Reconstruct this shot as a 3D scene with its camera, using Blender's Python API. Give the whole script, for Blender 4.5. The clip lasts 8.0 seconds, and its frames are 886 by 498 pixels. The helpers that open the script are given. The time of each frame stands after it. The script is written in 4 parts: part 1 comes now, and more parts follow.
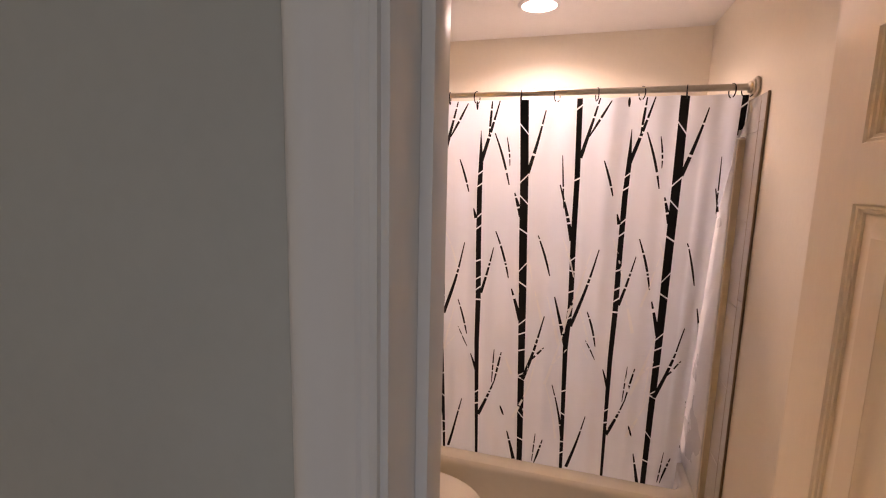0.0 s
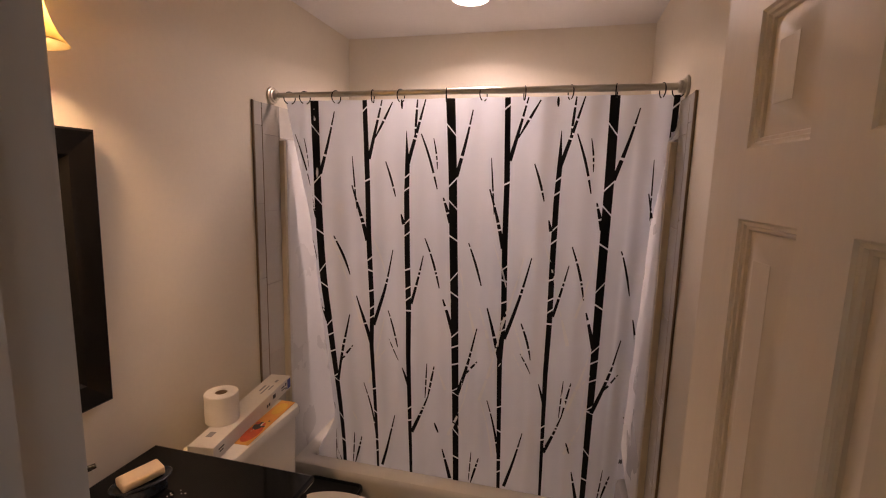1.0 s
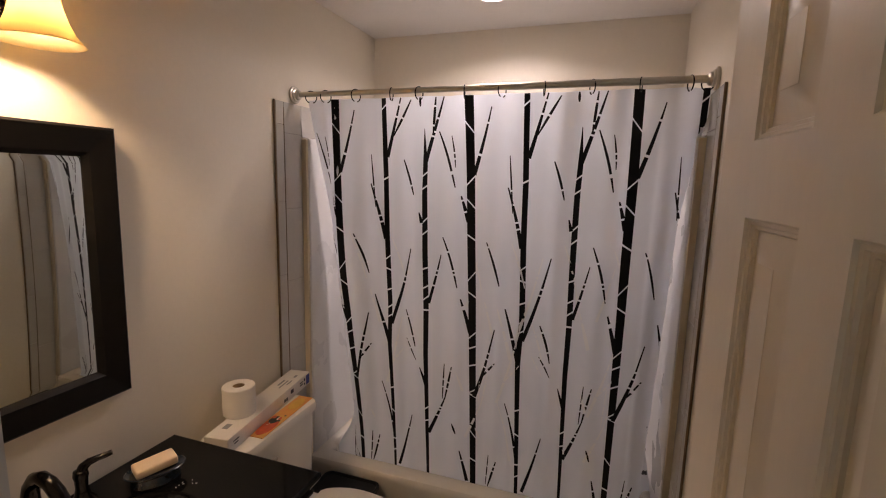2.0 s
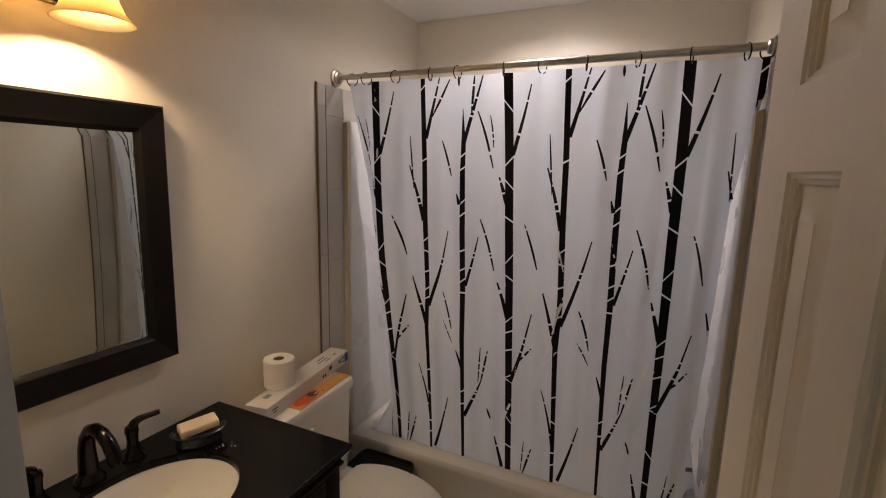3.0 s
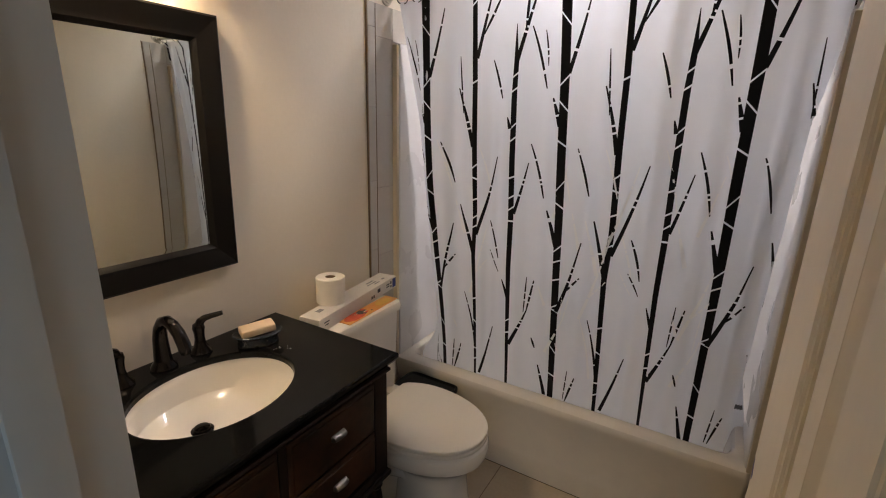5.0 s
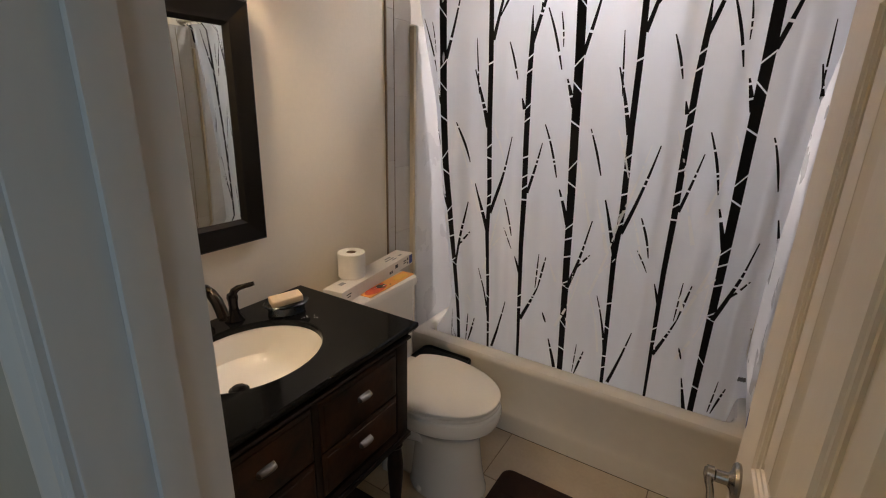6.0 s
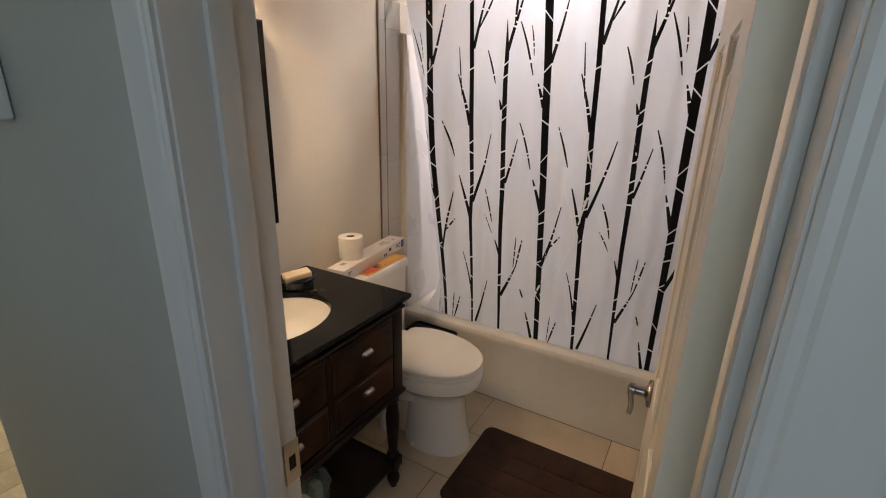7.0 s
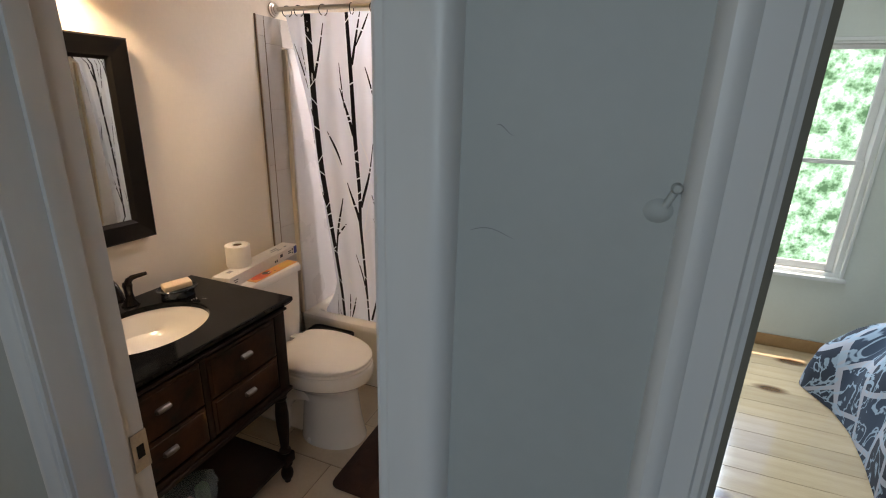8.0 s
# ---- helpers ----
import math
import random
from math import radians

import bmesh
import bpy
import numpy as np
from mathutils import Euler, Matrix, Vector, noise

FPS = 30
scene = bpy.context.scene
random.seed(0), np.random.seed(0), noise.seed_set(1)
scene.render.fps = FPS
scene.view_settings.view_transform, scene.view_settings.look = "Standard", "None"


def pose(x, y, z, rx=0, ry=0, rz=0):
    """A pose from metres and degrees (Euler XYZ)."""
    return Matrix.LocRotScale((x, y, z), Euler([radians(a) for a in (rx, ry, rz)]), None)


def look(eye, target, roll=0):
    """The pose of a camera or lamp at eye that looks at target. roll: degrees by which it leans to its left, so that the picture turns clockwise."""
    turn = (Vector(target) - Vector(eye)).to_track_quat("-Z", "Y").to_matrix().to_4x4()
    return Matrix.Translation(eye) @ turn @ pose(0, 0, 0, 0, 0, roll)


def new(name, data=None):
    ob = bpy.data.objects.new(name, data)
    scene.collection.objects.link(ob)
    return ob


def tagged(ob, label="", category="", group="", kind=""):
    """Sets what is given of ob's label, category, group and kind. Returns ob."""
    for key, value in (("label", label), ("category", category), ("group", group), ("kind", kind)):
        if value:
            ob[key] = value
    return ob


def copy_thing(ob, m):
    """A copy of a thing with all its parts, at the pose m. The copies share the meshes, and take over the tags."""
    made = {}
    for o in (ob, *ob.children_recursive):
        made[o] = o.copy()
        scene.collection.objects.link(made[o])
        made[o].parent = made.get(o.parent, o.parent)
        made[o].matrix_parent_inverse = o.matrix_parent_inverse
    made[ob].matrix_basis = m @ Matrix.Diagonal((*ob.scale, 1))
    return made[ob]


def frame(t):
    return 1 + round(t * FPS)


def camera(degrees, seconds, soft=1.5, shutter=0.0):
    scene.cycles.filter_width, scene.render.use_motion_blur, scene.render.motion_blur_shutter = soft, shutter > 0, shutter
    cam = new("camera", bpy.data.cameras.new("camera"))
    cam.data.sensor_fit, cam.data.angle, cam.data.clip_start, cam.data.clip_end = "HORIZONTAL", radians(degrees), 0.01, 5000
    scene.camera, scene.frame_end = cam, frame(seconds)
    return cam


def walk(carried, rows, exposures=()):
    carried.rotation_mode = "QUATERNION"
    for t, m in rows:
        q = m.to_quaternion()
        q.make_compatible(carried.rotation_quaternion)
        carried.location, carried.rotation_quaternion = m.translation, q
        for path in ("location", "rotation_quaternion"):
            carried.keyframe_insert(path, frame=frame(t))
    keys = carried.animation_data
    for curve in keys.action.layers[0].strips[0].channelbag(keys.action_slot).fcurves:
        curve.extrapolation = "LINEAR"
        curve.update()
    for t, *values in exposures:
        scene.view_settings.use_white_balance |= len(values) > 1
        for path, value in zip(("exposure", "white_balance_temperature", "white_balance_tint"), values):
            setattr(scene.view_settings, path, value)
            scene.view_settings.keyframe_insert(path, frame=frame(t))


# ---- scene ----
cam = camera(87.4, 8.0, soft=1.1)
EXPOSURES = [(0, 1.20, 8900, 38), (0.6, 0.54, 9000, 38), (1.2, 0.33, 8500, 34), (2.3, 0.29, 7350, 20), (3.5, 0.22, 7150, 16), (4.0, 0.32, 7050, 15),
             (4.7, 0.64, 6900, 14), (6, 0.80, 6900, 14), (7, 1.06, 7150, 16), (7.6, 1.06, 7400, 19), (8, 1.08, 7250, 19)]
PATH = [
    (0, (0.981, 0.01, 1.672), (0.427, 1.908, 1.375), 1.3),
    (0.5, (1.096, 0.118, 1.682), (0.616, 2.037, 1.388), 1.3),
    (1, (1.164, 0.196, 1.691), (0.684, 2.115, 1.397), 1.4),
    (2.5, (1.252, 0.246, 1.676), (0.511, 2.078, 1.367), 1.4),
    (3, (1.273, 0.262, 1.639), (0.45, 2.054, 1.309), 1.4),
    (3.5, (1.284, 0.274, 1.598), (0.398, 2.028, 1.226), 1.4),
    (4, (1.279, 0.269, 1.559), (0.349, 1.989, 1.138), 1.4),
    (4.5, (1.282, 0.261, 1.538), (0.322, 1.948, 1.057), 1.4),
    (6, (1.3, 0.172, 1.531), (0.299, 1.794, 0.926), 1.4),
    (6.5, (1.353, 0.064, 1.561), (0.358, 1.682, 0.933), 1.4),
    (7, (1.435, -0.05, 1.569), (0.484, 1.592, 0.937), 1.3),
    (7.5, (1.553, -0.093, 1.605), (0.704, 1.607, 0.98), 1.5),
    (8, (1.701, -0.091, 1.624), (1.012, 1.683, 1.009), 1.7),
]
walk(cam, [(t, look(eye, target, roll)) for t, eye, target, roll in PATH], EXPOSURES)

# ---- world and lights ----
world = bpy.data.worlds.new("world")
scene.world = world
world.use_nodes = True
wn = world.node_tree.nodes
sky = wn.new("ShaderNodeTexSky")
sky.sky_type, sky.sun_disc = "NISHITA", False
sky.sun_elevation, sky.sun_rotation = radians(78), radians(0)
world.node_tree.links.new(sky.outputs[0], wn["Background"].inputs[0])
wn["Background"].inputs[1].default_value = 0.15


def lamp(name, kind, power, color, m, size=0.1, spread=None, angle=None):
    data = bpy.data.lights.new(name, kind)
    data.energy, data.color = power, color
    if kind == "AREA":
        data.shape, data.size, data.size_y = "RECTANGLE", size[0], size[1]
    elif kind == "SUN":
        data.angle = radians(angle)
    else:
        data.shadow_soft_size = size
    if kind == "SPOT":
        data.spot_size, data.spot_blend = radians(spread), 0.9
    ob = new(name, data)
    ob.matrix_world = m
    return ob


DAY = (0.58, 0.81, 1.0)
lamp("sun", "SUN", 4.5, (1.0, 0.95, 0.88), look((0, 0, 0), (-0.03, -0.2126, -1.0)), angle=0.5)
downlight_lamp = lamp("downlight_lamp", "AREA", 5.0, (0.97, 0.95, 1.0), look((0.758, 2.18, 2.415), (0.758, 2.18, 0)), size=(0.13, 0.13))
downlight_lamp.data.spread = radians(150)
lamp("bedroom_window_light", "AREA", 26, DAY, look((2.46, 3.50, 1.3), (2.46, 0, 0.9)), size=(0.50, 1.3))
# Assumed daylight from the far room, added to brighten the hallway's west end.
lamp("far_room_fill_light", "AREA", 28, (0.72, 0.90, 1.0), look((-1.9, 2.40, 1.4), (-0.9, -0.6, 1.1)), size=(1.0, 1.2))
# Added fill for the hallway; no window is known behind the camera.
lamp("hall_fill_light", "AREA", 1.75, (0.60, 0.85, 1.0), look((1.58, -1.04, 1.75), (1.2, 0.3, 1.75)), size=(0.7, 1.0))

# ---- materials ----
MATS = {}


def mat(name, color, rough=0.5, metal=0.0, vary=0.08, scale=6.0, fine=90.0, bump=0.05, color2=None, coat=0.0, stretch=(1, 1, 1),
        per_object=0.0, spec=0.5):
    """A principled material with broad and fine variation of colour, gloss and relief."""
    if name in MATS:
        return MATS[name]
    m = bpy.data.materials.new(name)
    m.use_nodes = True
    nt = m.node_tree
    b = nt.nodes["Principled BSDF"]
    b.inputs["Metallic"].default_value = metal
    b.inputs["Specular IOR Level"].default_value = spec
    b.inputs["Coat Weight"].default_value = coat
    b.inputs["Coat Roughness"].default_value = 0.1
    co = nt.nodes.new("ShaderNodeTexCoord")
    mp = nt.nodes.new("ShaderNodeMapping")
    mp.inputs["Scale"].default_value = stretch
    nt.links.new(co.outputs["Object"], mp.inputs[0])
    n1, n2 = nt.nodes.new("ShaderNodeTexNoise"), nt.nodes.new("ShaderNodeTexNoise")
    for n, s, d in ((n1, scale, 4.0), (n2, fine, 2.0)):
        n.inputs["Scale"].default_value, n.inputs["Detail"].default_value = s, d
        nt.links.new(mp.outputs[0], n.inputs["Vector"])
    mixn = nt.nodes.new("ShaderNodeMath")
    mixn.operation = "MULTIPLY_ADD"
    nt.links.new(n2.outputs[0], mixn.inputs[0])
    mixn.inputs[1].default_value = 0.35
    nt.links.new(n1.outputs[0], mixn.inputs[2])
    ramp = nt.nodes.new("ShaderNodeValToRGB")
    c2 = color2 or tuple(c * (1 - 2 * vary) for c in color)
    ramp.color_ramp.elements[0].position, ramp.color_ramp.elements[1].position = 0.42, 0.88
    ramp.color_ramp.elements[0].color, ramp.color_ramp.elements[1].color = (*c2, 1), (*color, 1)
    nt.links.new(mixn.outputs[0], ramp.inputs[0])
    out = ramp.outputs[0]
    if per_object:
        info, hsv, mr = nt.nodes.new("ShaderNodeObjectInfo"), nt.nodes.new("ShaderNodeHueSaturation"), nt.nodes.new("ShaderNodeMapRange")
        mr.inputs[3].default_value, mr.inputs[4].default_value = 1 - per_object, 1 + per_object
        nt.links.new(info.outputs["Random"], mr.inputs[0])
        nt.links.new(mr.outputs[0], hsv.inputs["Value"])
        nt.links.new(out, hsv.inputs["Color"])
        out = hsv.outputs[0]
    nt.links.new(out, b.inputs["Base Color"])
    mr = nt.nodes.new("ShaderNodeMapRange")
    mr.inputs[3].default_value, mr.inputs[4].default_value = max(rough - 0.08, 0.02), min(rough + 0.10, 1)
    nt.links.new(n1.outputs[0], mr.inputs[0])
    nt.links.new(mr.outputs[0], b.inputs["Roughness"])
    if bump:
        bp = nt.nodes.new("ShaderNodeBump")
        bp.inputs["Strength"].default_value, bp.inputs["Distance"].default_value = bump, 0.01
        nt.links.new(mixn.outputs[0], bp.inputs["Height"])
        nt.links.new(bp.outputs[0], b.inputs["Normal"])
    MATS[name] = m
    return m


def glow(name, color, strength):
    m = bpy.data.materials.new(name)
    m.use_nodes = True
    nt = m.node_tree
    e = nt.nodes.new("ShaderNodeEmission")
    e.inputs[0].default_value, e.inputs[1].default_value = (*color, 1), strength
    nt.links.new(e.outputs[0], nt.nodes["Material Output"].inputs[0])
    return m


def sheer(name, color, through_color, share, rough=0.6):
    """Cloth or frosted glass that lets part of the light through."""
    m = mat(name, color, rough=rough, vary=0.02, scale=3, fine=40, bump=0.04)
    nt = m.node_tree
    t, mix = nt.nodes.new("ShaderNodeBsdfTranslucent"), nt.nodes.new("ShaderNodeMixShader")
    t.inputs[0].default_value = (*through_color, 1)
    mix.inputs[0].default_value = share
    nt.links.new(nt.nodes["Principled BSDF"].outputs[0], mix.inputs[1])
    nt.links.new(t.outputs[0], mix.inputs[2])
    nt.links.new(mix.outputs[0], nt.nodes["Material Output"].inputs[0])
    return m


WALL = mat("bath_wall_paint", (0.80, 0.725, 0.61), 0.42, vary=0.03, scale=2.2, fine=60, bump=0.10)
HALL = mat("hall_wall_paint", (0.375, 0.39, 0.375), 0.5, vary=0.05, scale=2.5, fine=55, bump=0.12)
BEDW = mat("bedroom_wall_paint", (0.69, 0.71, 0.65), 0.55, vary=0.03, scale=2.5, fine=60, bump=0.08)
CEIL = mat("ceiling_paint", (0.82, 0.79, 0.76), 0.7, vary=0.03, scale=2, fine=80, bump=0.1)
TRIM = mat("trim_gloss_paint", (0.62, 0.61, 0.60), 0.35, vary=0.05, scale=5, fine=45, bump=0.10, stretch=(1, 1, 0.15))
DOORP = mat("door_cream_paint", (0.76, 0.66, 0.52), 0.36, vary=0.04, scale=4, fine=70, bump=0.08, stretch=(1, 1, 0.3))
PORC = mat("porcelain", (0.88, 0.85, 0.80), 0.10, vary=0.015, scale=3, fine=30, bump=0.0, coat=0.4)
SEATW = mat("toilet_seat_plastic", (0.87, 0.83, 0.77), 0.22, vary=0.02, scale=4, fine=60, bump=0.01)
TUBE = mat("tub_enamel", (0.87, 0.81, 0.72), 0.16, vary=0.04, scale=3, fine=25, bump=0.01, coat=0.3)
ACRYL = mat("surround_acrylic", (0.76, 0.75, 0.75), 0.28, vary=0.03, scale=4, fine=40, bump=0.02)
WTILE = mat("wall_tile", (0.57, 0.54, 0.50), 0.22, vary=0.05, scale=5, fine=60, bump=0.02, per_object=0.05)
GROUT = mat("grout", (0.27, 0.20, 0.14), 0.9, vary=0.12, scale=20, fine=200, bump=0.2)
WGROUT = mat("pale_grout", (0.53, 0.50, 0.46), 0.9, vary=0.12, scale=20, fine=200, bump=0.2)
FTILE = mat("floor_tile", (0.66, 0.56, 0.44), 0.32, vary=0.10, scale=5, fine=70, bump=0.04, per_object=0.06, color2=(0.54, 0.44, 0.33))
GRAN = mat("black_granite", (0.007, 0.007, 0.007), 0.06, vary=0.3, scale=40, fine=300, bump=0.0, color2=(0.004, 0.004, 0.004), spec=0.15)
WOOD = mat("espresso_wood", (0.018, 0.009, 0.006), 0.50, vary=0.3, scale=7, fine=60, bump=0.10, color2=(0.008, 0.004, 0.003), stretch=(3, 1, 3), spec=0.2)
BLACKF = mat("black_frame_wood", (0.006, 0.005, 0.004), 0.40, vary=0.2, scale=9, fine=90, bump=0.06, color2=(0.005, 0.004, 0.004), spec=0.18)
BRONZE = mat("oil_rubbed_bronze", (0.012, 0.009, 0.008), 0.15, metal=0.6, vary=0.15, scale=14, fine=120, bump=0.01)
NICKEL = mat("brushed_nickel", (0.62, 0.57, 0.49), 0.30, metal=1.0, vary=0.06, scale=8, fine=160, bump=0.02, stretch=(0.2, 1, 1))
HANDLE = mat("satin_nickel", (0.36, 0.33, 0.29), 0.24, metal=1.0, vary=0.1, scale=10, fine=140, bump=0.02)
STEEL = mat("worn_steel", (0.50, 0.47, 0.43), 0.38, metal=1.0, vary=0.12, scale=20, fine=160, bump=0.04)
TREE = mat("black_print", (0.007, 0.005, 0.005), 0.6, vary=0.1, scale=10, fine=90, bump=0.0, spec=0.2)
RUG = mat("brown_rug_pile", (0.060, 0.026, 0.016), 0.95, vary=0.25, scale=12, fine=420, bump=0.5, color2=(0.030, 0.013, 0.009))
PAPER = mat("tissue_paper", (0.84, 0.80, 0.75), 0.9, vary=0.02, scale=30, fine=220, bump=0.15)
CARD = mat("white_card", (0.78, 0.74, 0.70), 0.45, vary=0.04, scale=9, fine=80, bump=0.03)
BLACKP = mat("black_plastic", (0.006, 0.006, 0.006), 0.45, vary=0.2, scale=8, fine=120, bump=0.03, spec=0.2)
AGED = mat("aged_nickel", (0.17, 0.155, 0.14), 0.36, metal=1.0, vary=0.15, scale=20, fine=160, bump=0.04)
SOAP = mat("soap", (0.78, 0.60, 0.42), 0.5, vary=0.06, scale=18, fine=100, bump=0.05)
PINE = mat("knotty_pine", (0.56, 0.36, 0.19), 0.24, vary=0.15, scale=3, fine=26, bump=0.03, color2=(0.38, 0.22, 0.10), stretch=(1, 7, 1), per_object=0.12)
PINEX = mat("knotty_pine_boards", (0.52, 0.38, 0.23), 0.14, vary=0.15, scale=2.2, fine=26, bump=0.03, coat=1.0, color2=(0.42, 0.29, 0.17), stretch=(1, 9, 1), per_object=0.14)


def add_knots(m, scale, size):
    """Dark oval knots, scattered over boards."""
    nt = m.node_tree
    b = nt.nodes["Principled BSDF"]
    geo, mp, vo, rp, mix = (nt.nodes.new(k) for k in ("ShaderNodeNewGeometry", "ShaderNodeMapping", "ShaderNodeTexVoronoi", "ShaderNodeValToRGB", "ShaderNodeMixRGB"))
    mp.inputs["Scale"].default_value = (0.45, 1.0, 1.0)
    vo.inputs["Scale"].default_value = scale
    nt.links.new(geo.outputs["Position"], mp.inputs[0])
    nt.links.new(mp.outputs[0], vo.inputs["Vector"])
    nt.links.new(vo.outputs["Distance"], rp.inputs[0])
    rp.color_ramp.elements[0].position, rp.color_ramp.elements[1].position = size * 0.5, size
    rp.color_ramp.elements[0].color, rp.color_ramp.elements[1].color = (0.22, 0.13, 0.08, 1), (1, 1, 1, 1)
    mix.blend_type = "MULTIPLY"
    mix.inputs[0].default_value = 1.0
    nt.links.new(b.inputs["Base Color"].links[0].from_socket, mix.inputs[1])
    nt.links.new(rp.outputs[0], mix.inputs[2])
    nt.links.new(mix.outputs[0], b.inputs["Base Color"])


add_knots(PINEX, 5.0, 0.27)
WHITE = mat("white_plastic", (0.78, 0.78, 0.76), 0.4, vary=0.03, scale=6, fine=60, bump=0.02)
CURT = sheer("curtain_vinyl", (0.86, 0.86, 0.88), (0.82, 0.87, 0.96), 0.40, 0.45)
SHADE = sheer("amber_glass", (0.92, 0.78, 0.46), (0.90, 0.74, 0.44), 0.88, 0.25)
BULB = glow("bulb_glow", (1.0, 0.79, 0.52), 310.0)
LENS = glow("downlight_glow", (1.0, 0.97, 0.95), 16.0)


# ---- mesh helpers ----
def box(bm, x0, y0, z0, x1, y1, z1, m=None):
    vs = [bm.verts.new((x, y, z)) for z in (z0, z1) for y in (y0, y1) for x in (x0, x1)]
    if m is not None:
        for v in vs:
            v.co = m @ v.co
    for f in ((0, 2, 3, 1), (4, 5, 7, 6), (0, 1, 5, 4), (2, 6, 7, 3), (0, 4, 6, 2), (1, 3, 7, 5)):
        bm.faces.new([vs[i] for i in f])
    return vs


def bbox(x0, y0, z0, x1, y1, z1, bevel=0.003, seg=2):
    bm = bmesh.new()
    box(bm, x0, y0, z0, x1, y1, z1)
    if bevel:
        bmesh.ops.bevel(bm, geom=bm.edges[:], offset=bevel, segments=seg, affect="EDGES", profile=0.6)
    return bm


def rings(bm, loops, close_start=True, close_end=True, loop=True):
    """Skin between rings of points that have the same count."""
    rows = [[bm.verts.new(p) for p in r] for r in loops]
    n = len(rows[0])
    for a, b in zip(rows, rows[1:]):
        for i in range(n if loop else n - 1):
            j = (i + 1) % n
            bm.faces.new((a[i], a[j], b[j], b[i]))
    if close_start:
        bm.faces.new(rows[0][::-1])
    if close_end:
        bm.faces.new(rows[-1])
    return rows


def lathe(profile, at=(0, 0, 0), axis="z", n=28, bm=None, sx=1.0, sy=1.0, caps=True):
    """A turned form: profile rows of (radius, height)."""
    bm = bm or bmesh.new()
    loops = []
    for r, h in profile:
        ring = []
        for i in range(n):
            a = 2 * math.pi * i / n
            c, s = r * math.cos(a) * sx, r * math.sin(a) * sy
            p = {"z": (c, s, h), "x": (h, c, s), "y": (s, h, c)}[axis]
            ring.append(Vector(p) + Vector(at))
        loops.append(ring)
    rings(bm, loops, caps, caps)
    return bm


def tube(pts, radii, n=12, bm=None):
    """A round bar through points, with a radius at each."""
    bm = bm or bmesh.new()
    pts = [Vector(p) for p in pts]
    radii = radii if isinstance(radii, (list, tuple)) else [radii] * len(pts)
    loops, side = [], None
    for i, p in enumerate(pts):
        d = (pts[min(i + 1, len(pts) - 1)] - pts[max(i - 1, 0)]).normalized()
        side = (side - d * side.dot(d)) if side else d.orthogonal()
        side.normalize()
        up = d.cross(side)
        loops.append([p + radii[i] * (side * math.cos(2 * math.pi * k / n) + up * math.sin(2 * math.pi * k / n)) for k in range(n)])
    rings(bm, loops)
    return bm


def prism(outline, z0, z1, bm=None, axis="z"):
    bm = bm or bmesh.new()
    put = {"z": lambda a, b, h: (a, b, h), "y": lambda a, b, h: (a, h, b), "x": lambda a, b, h: (h, a, b)}[axis]
    rings(bm, [[put(a, b, h) for a, b in outline] for h in (z0, z1)])
    return bm


def rounded(x0, y0, x1, y1, r, n=6):
    pts = []
    for cx, cy, a0 in ((x1 - r, y1 - r, 0), (x0 + r, y1 - r, 90), (x0 + r, y0 + r, 180), (x1 - r, y0 + r, 270)):
        for i in range(n + 1):
            a = radians(a0 + 90 * i / n)
            pts.append((cx + r * math.cos(a), cy + r * math.sin(a)))
    return pts


def oval(cx, cy, a, b, n=48):
    return [(cx + a * math.cos(2 * math.pi * i / n), cy + b * math.sin(2 * math.pi * i / n)) for i in range(n)]


def obj(name, bm, material, smooth=True):
    bmesh.ops.recalc_face_normals(bm, faces=bm.faces[:])
    me = bpy.data.meshes.new(name)
    bm.to_mesh(me)
    bm.free()
    me.materials.append(material)
    ob = new(name, me)
    if smooth:
        for p in me.polygons:
            p.use_smooth = True
        me.set_sharp_from_angle(angle=radians(32))
    return ob


def part(name, bm, material, parent, label=""):
    ob = obj(name, bm, material)
    ob.parent = parent
    return tagged(ob, label)


def thing(name, label, category, at=None, group="", kind=""):
    ob = new(name)
    ob.empty_display_size = 0.05
    if at is not None:
        ob.matrix_world = at
    return tagged(ob, label, category, group, kind)


def structure(name, bm, material, label=""):
    return tagged(obj(name, bm, material), label, "", "", "structure")


# ---- structure ----
CZ = 2.432
HALL_Y, BATH_Y = 0.285, 0.415
structure("wall_west", bbox(-0.12, BATH_Y, 0, 0.0, 2.75, CZ, 0), WALL, "smooth off-white painted bathroom wall")
structure("wall_east", bbox(1.545, BATH_Y, 0, 1.66, 3.55, CZ, 0), WALL, "smooth off-white painted bathroom wall")
structure("wall_north", bbox(-0.0, 2.635, 0, 1.545, 2.75, CZ, 0), WALL, "off-white painted wall above the bathtub")
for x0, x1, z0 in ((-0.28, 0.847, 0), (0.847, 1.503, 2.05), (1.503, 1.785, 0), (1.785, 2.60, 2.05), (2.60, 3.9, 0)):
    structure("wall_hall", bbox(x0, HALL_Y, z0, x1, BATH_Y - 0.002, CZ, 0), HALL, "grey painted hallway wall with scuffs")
bm = bmesh.new()
for x0, x1, z0 in ((0.0, 0.847, 0), (0.847, 1.503, 2.05), (1.503, 1.545, 0)):
    box(bm, x0, BATH_Y - 0.002, z0, x1, BATH_Y + 0.002, CZ)
structure("wall_south", bm, WALL, "off-white painted wall round the bathroom door")
# Unseen back wall; its opening is added to go with the hallway fill.
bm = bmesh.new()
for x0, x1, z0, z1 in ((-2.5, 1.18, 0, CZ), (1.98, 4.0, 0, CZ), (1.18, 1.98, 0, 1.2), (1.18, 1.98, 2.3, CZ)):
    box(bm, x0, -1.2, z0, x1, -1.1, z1)
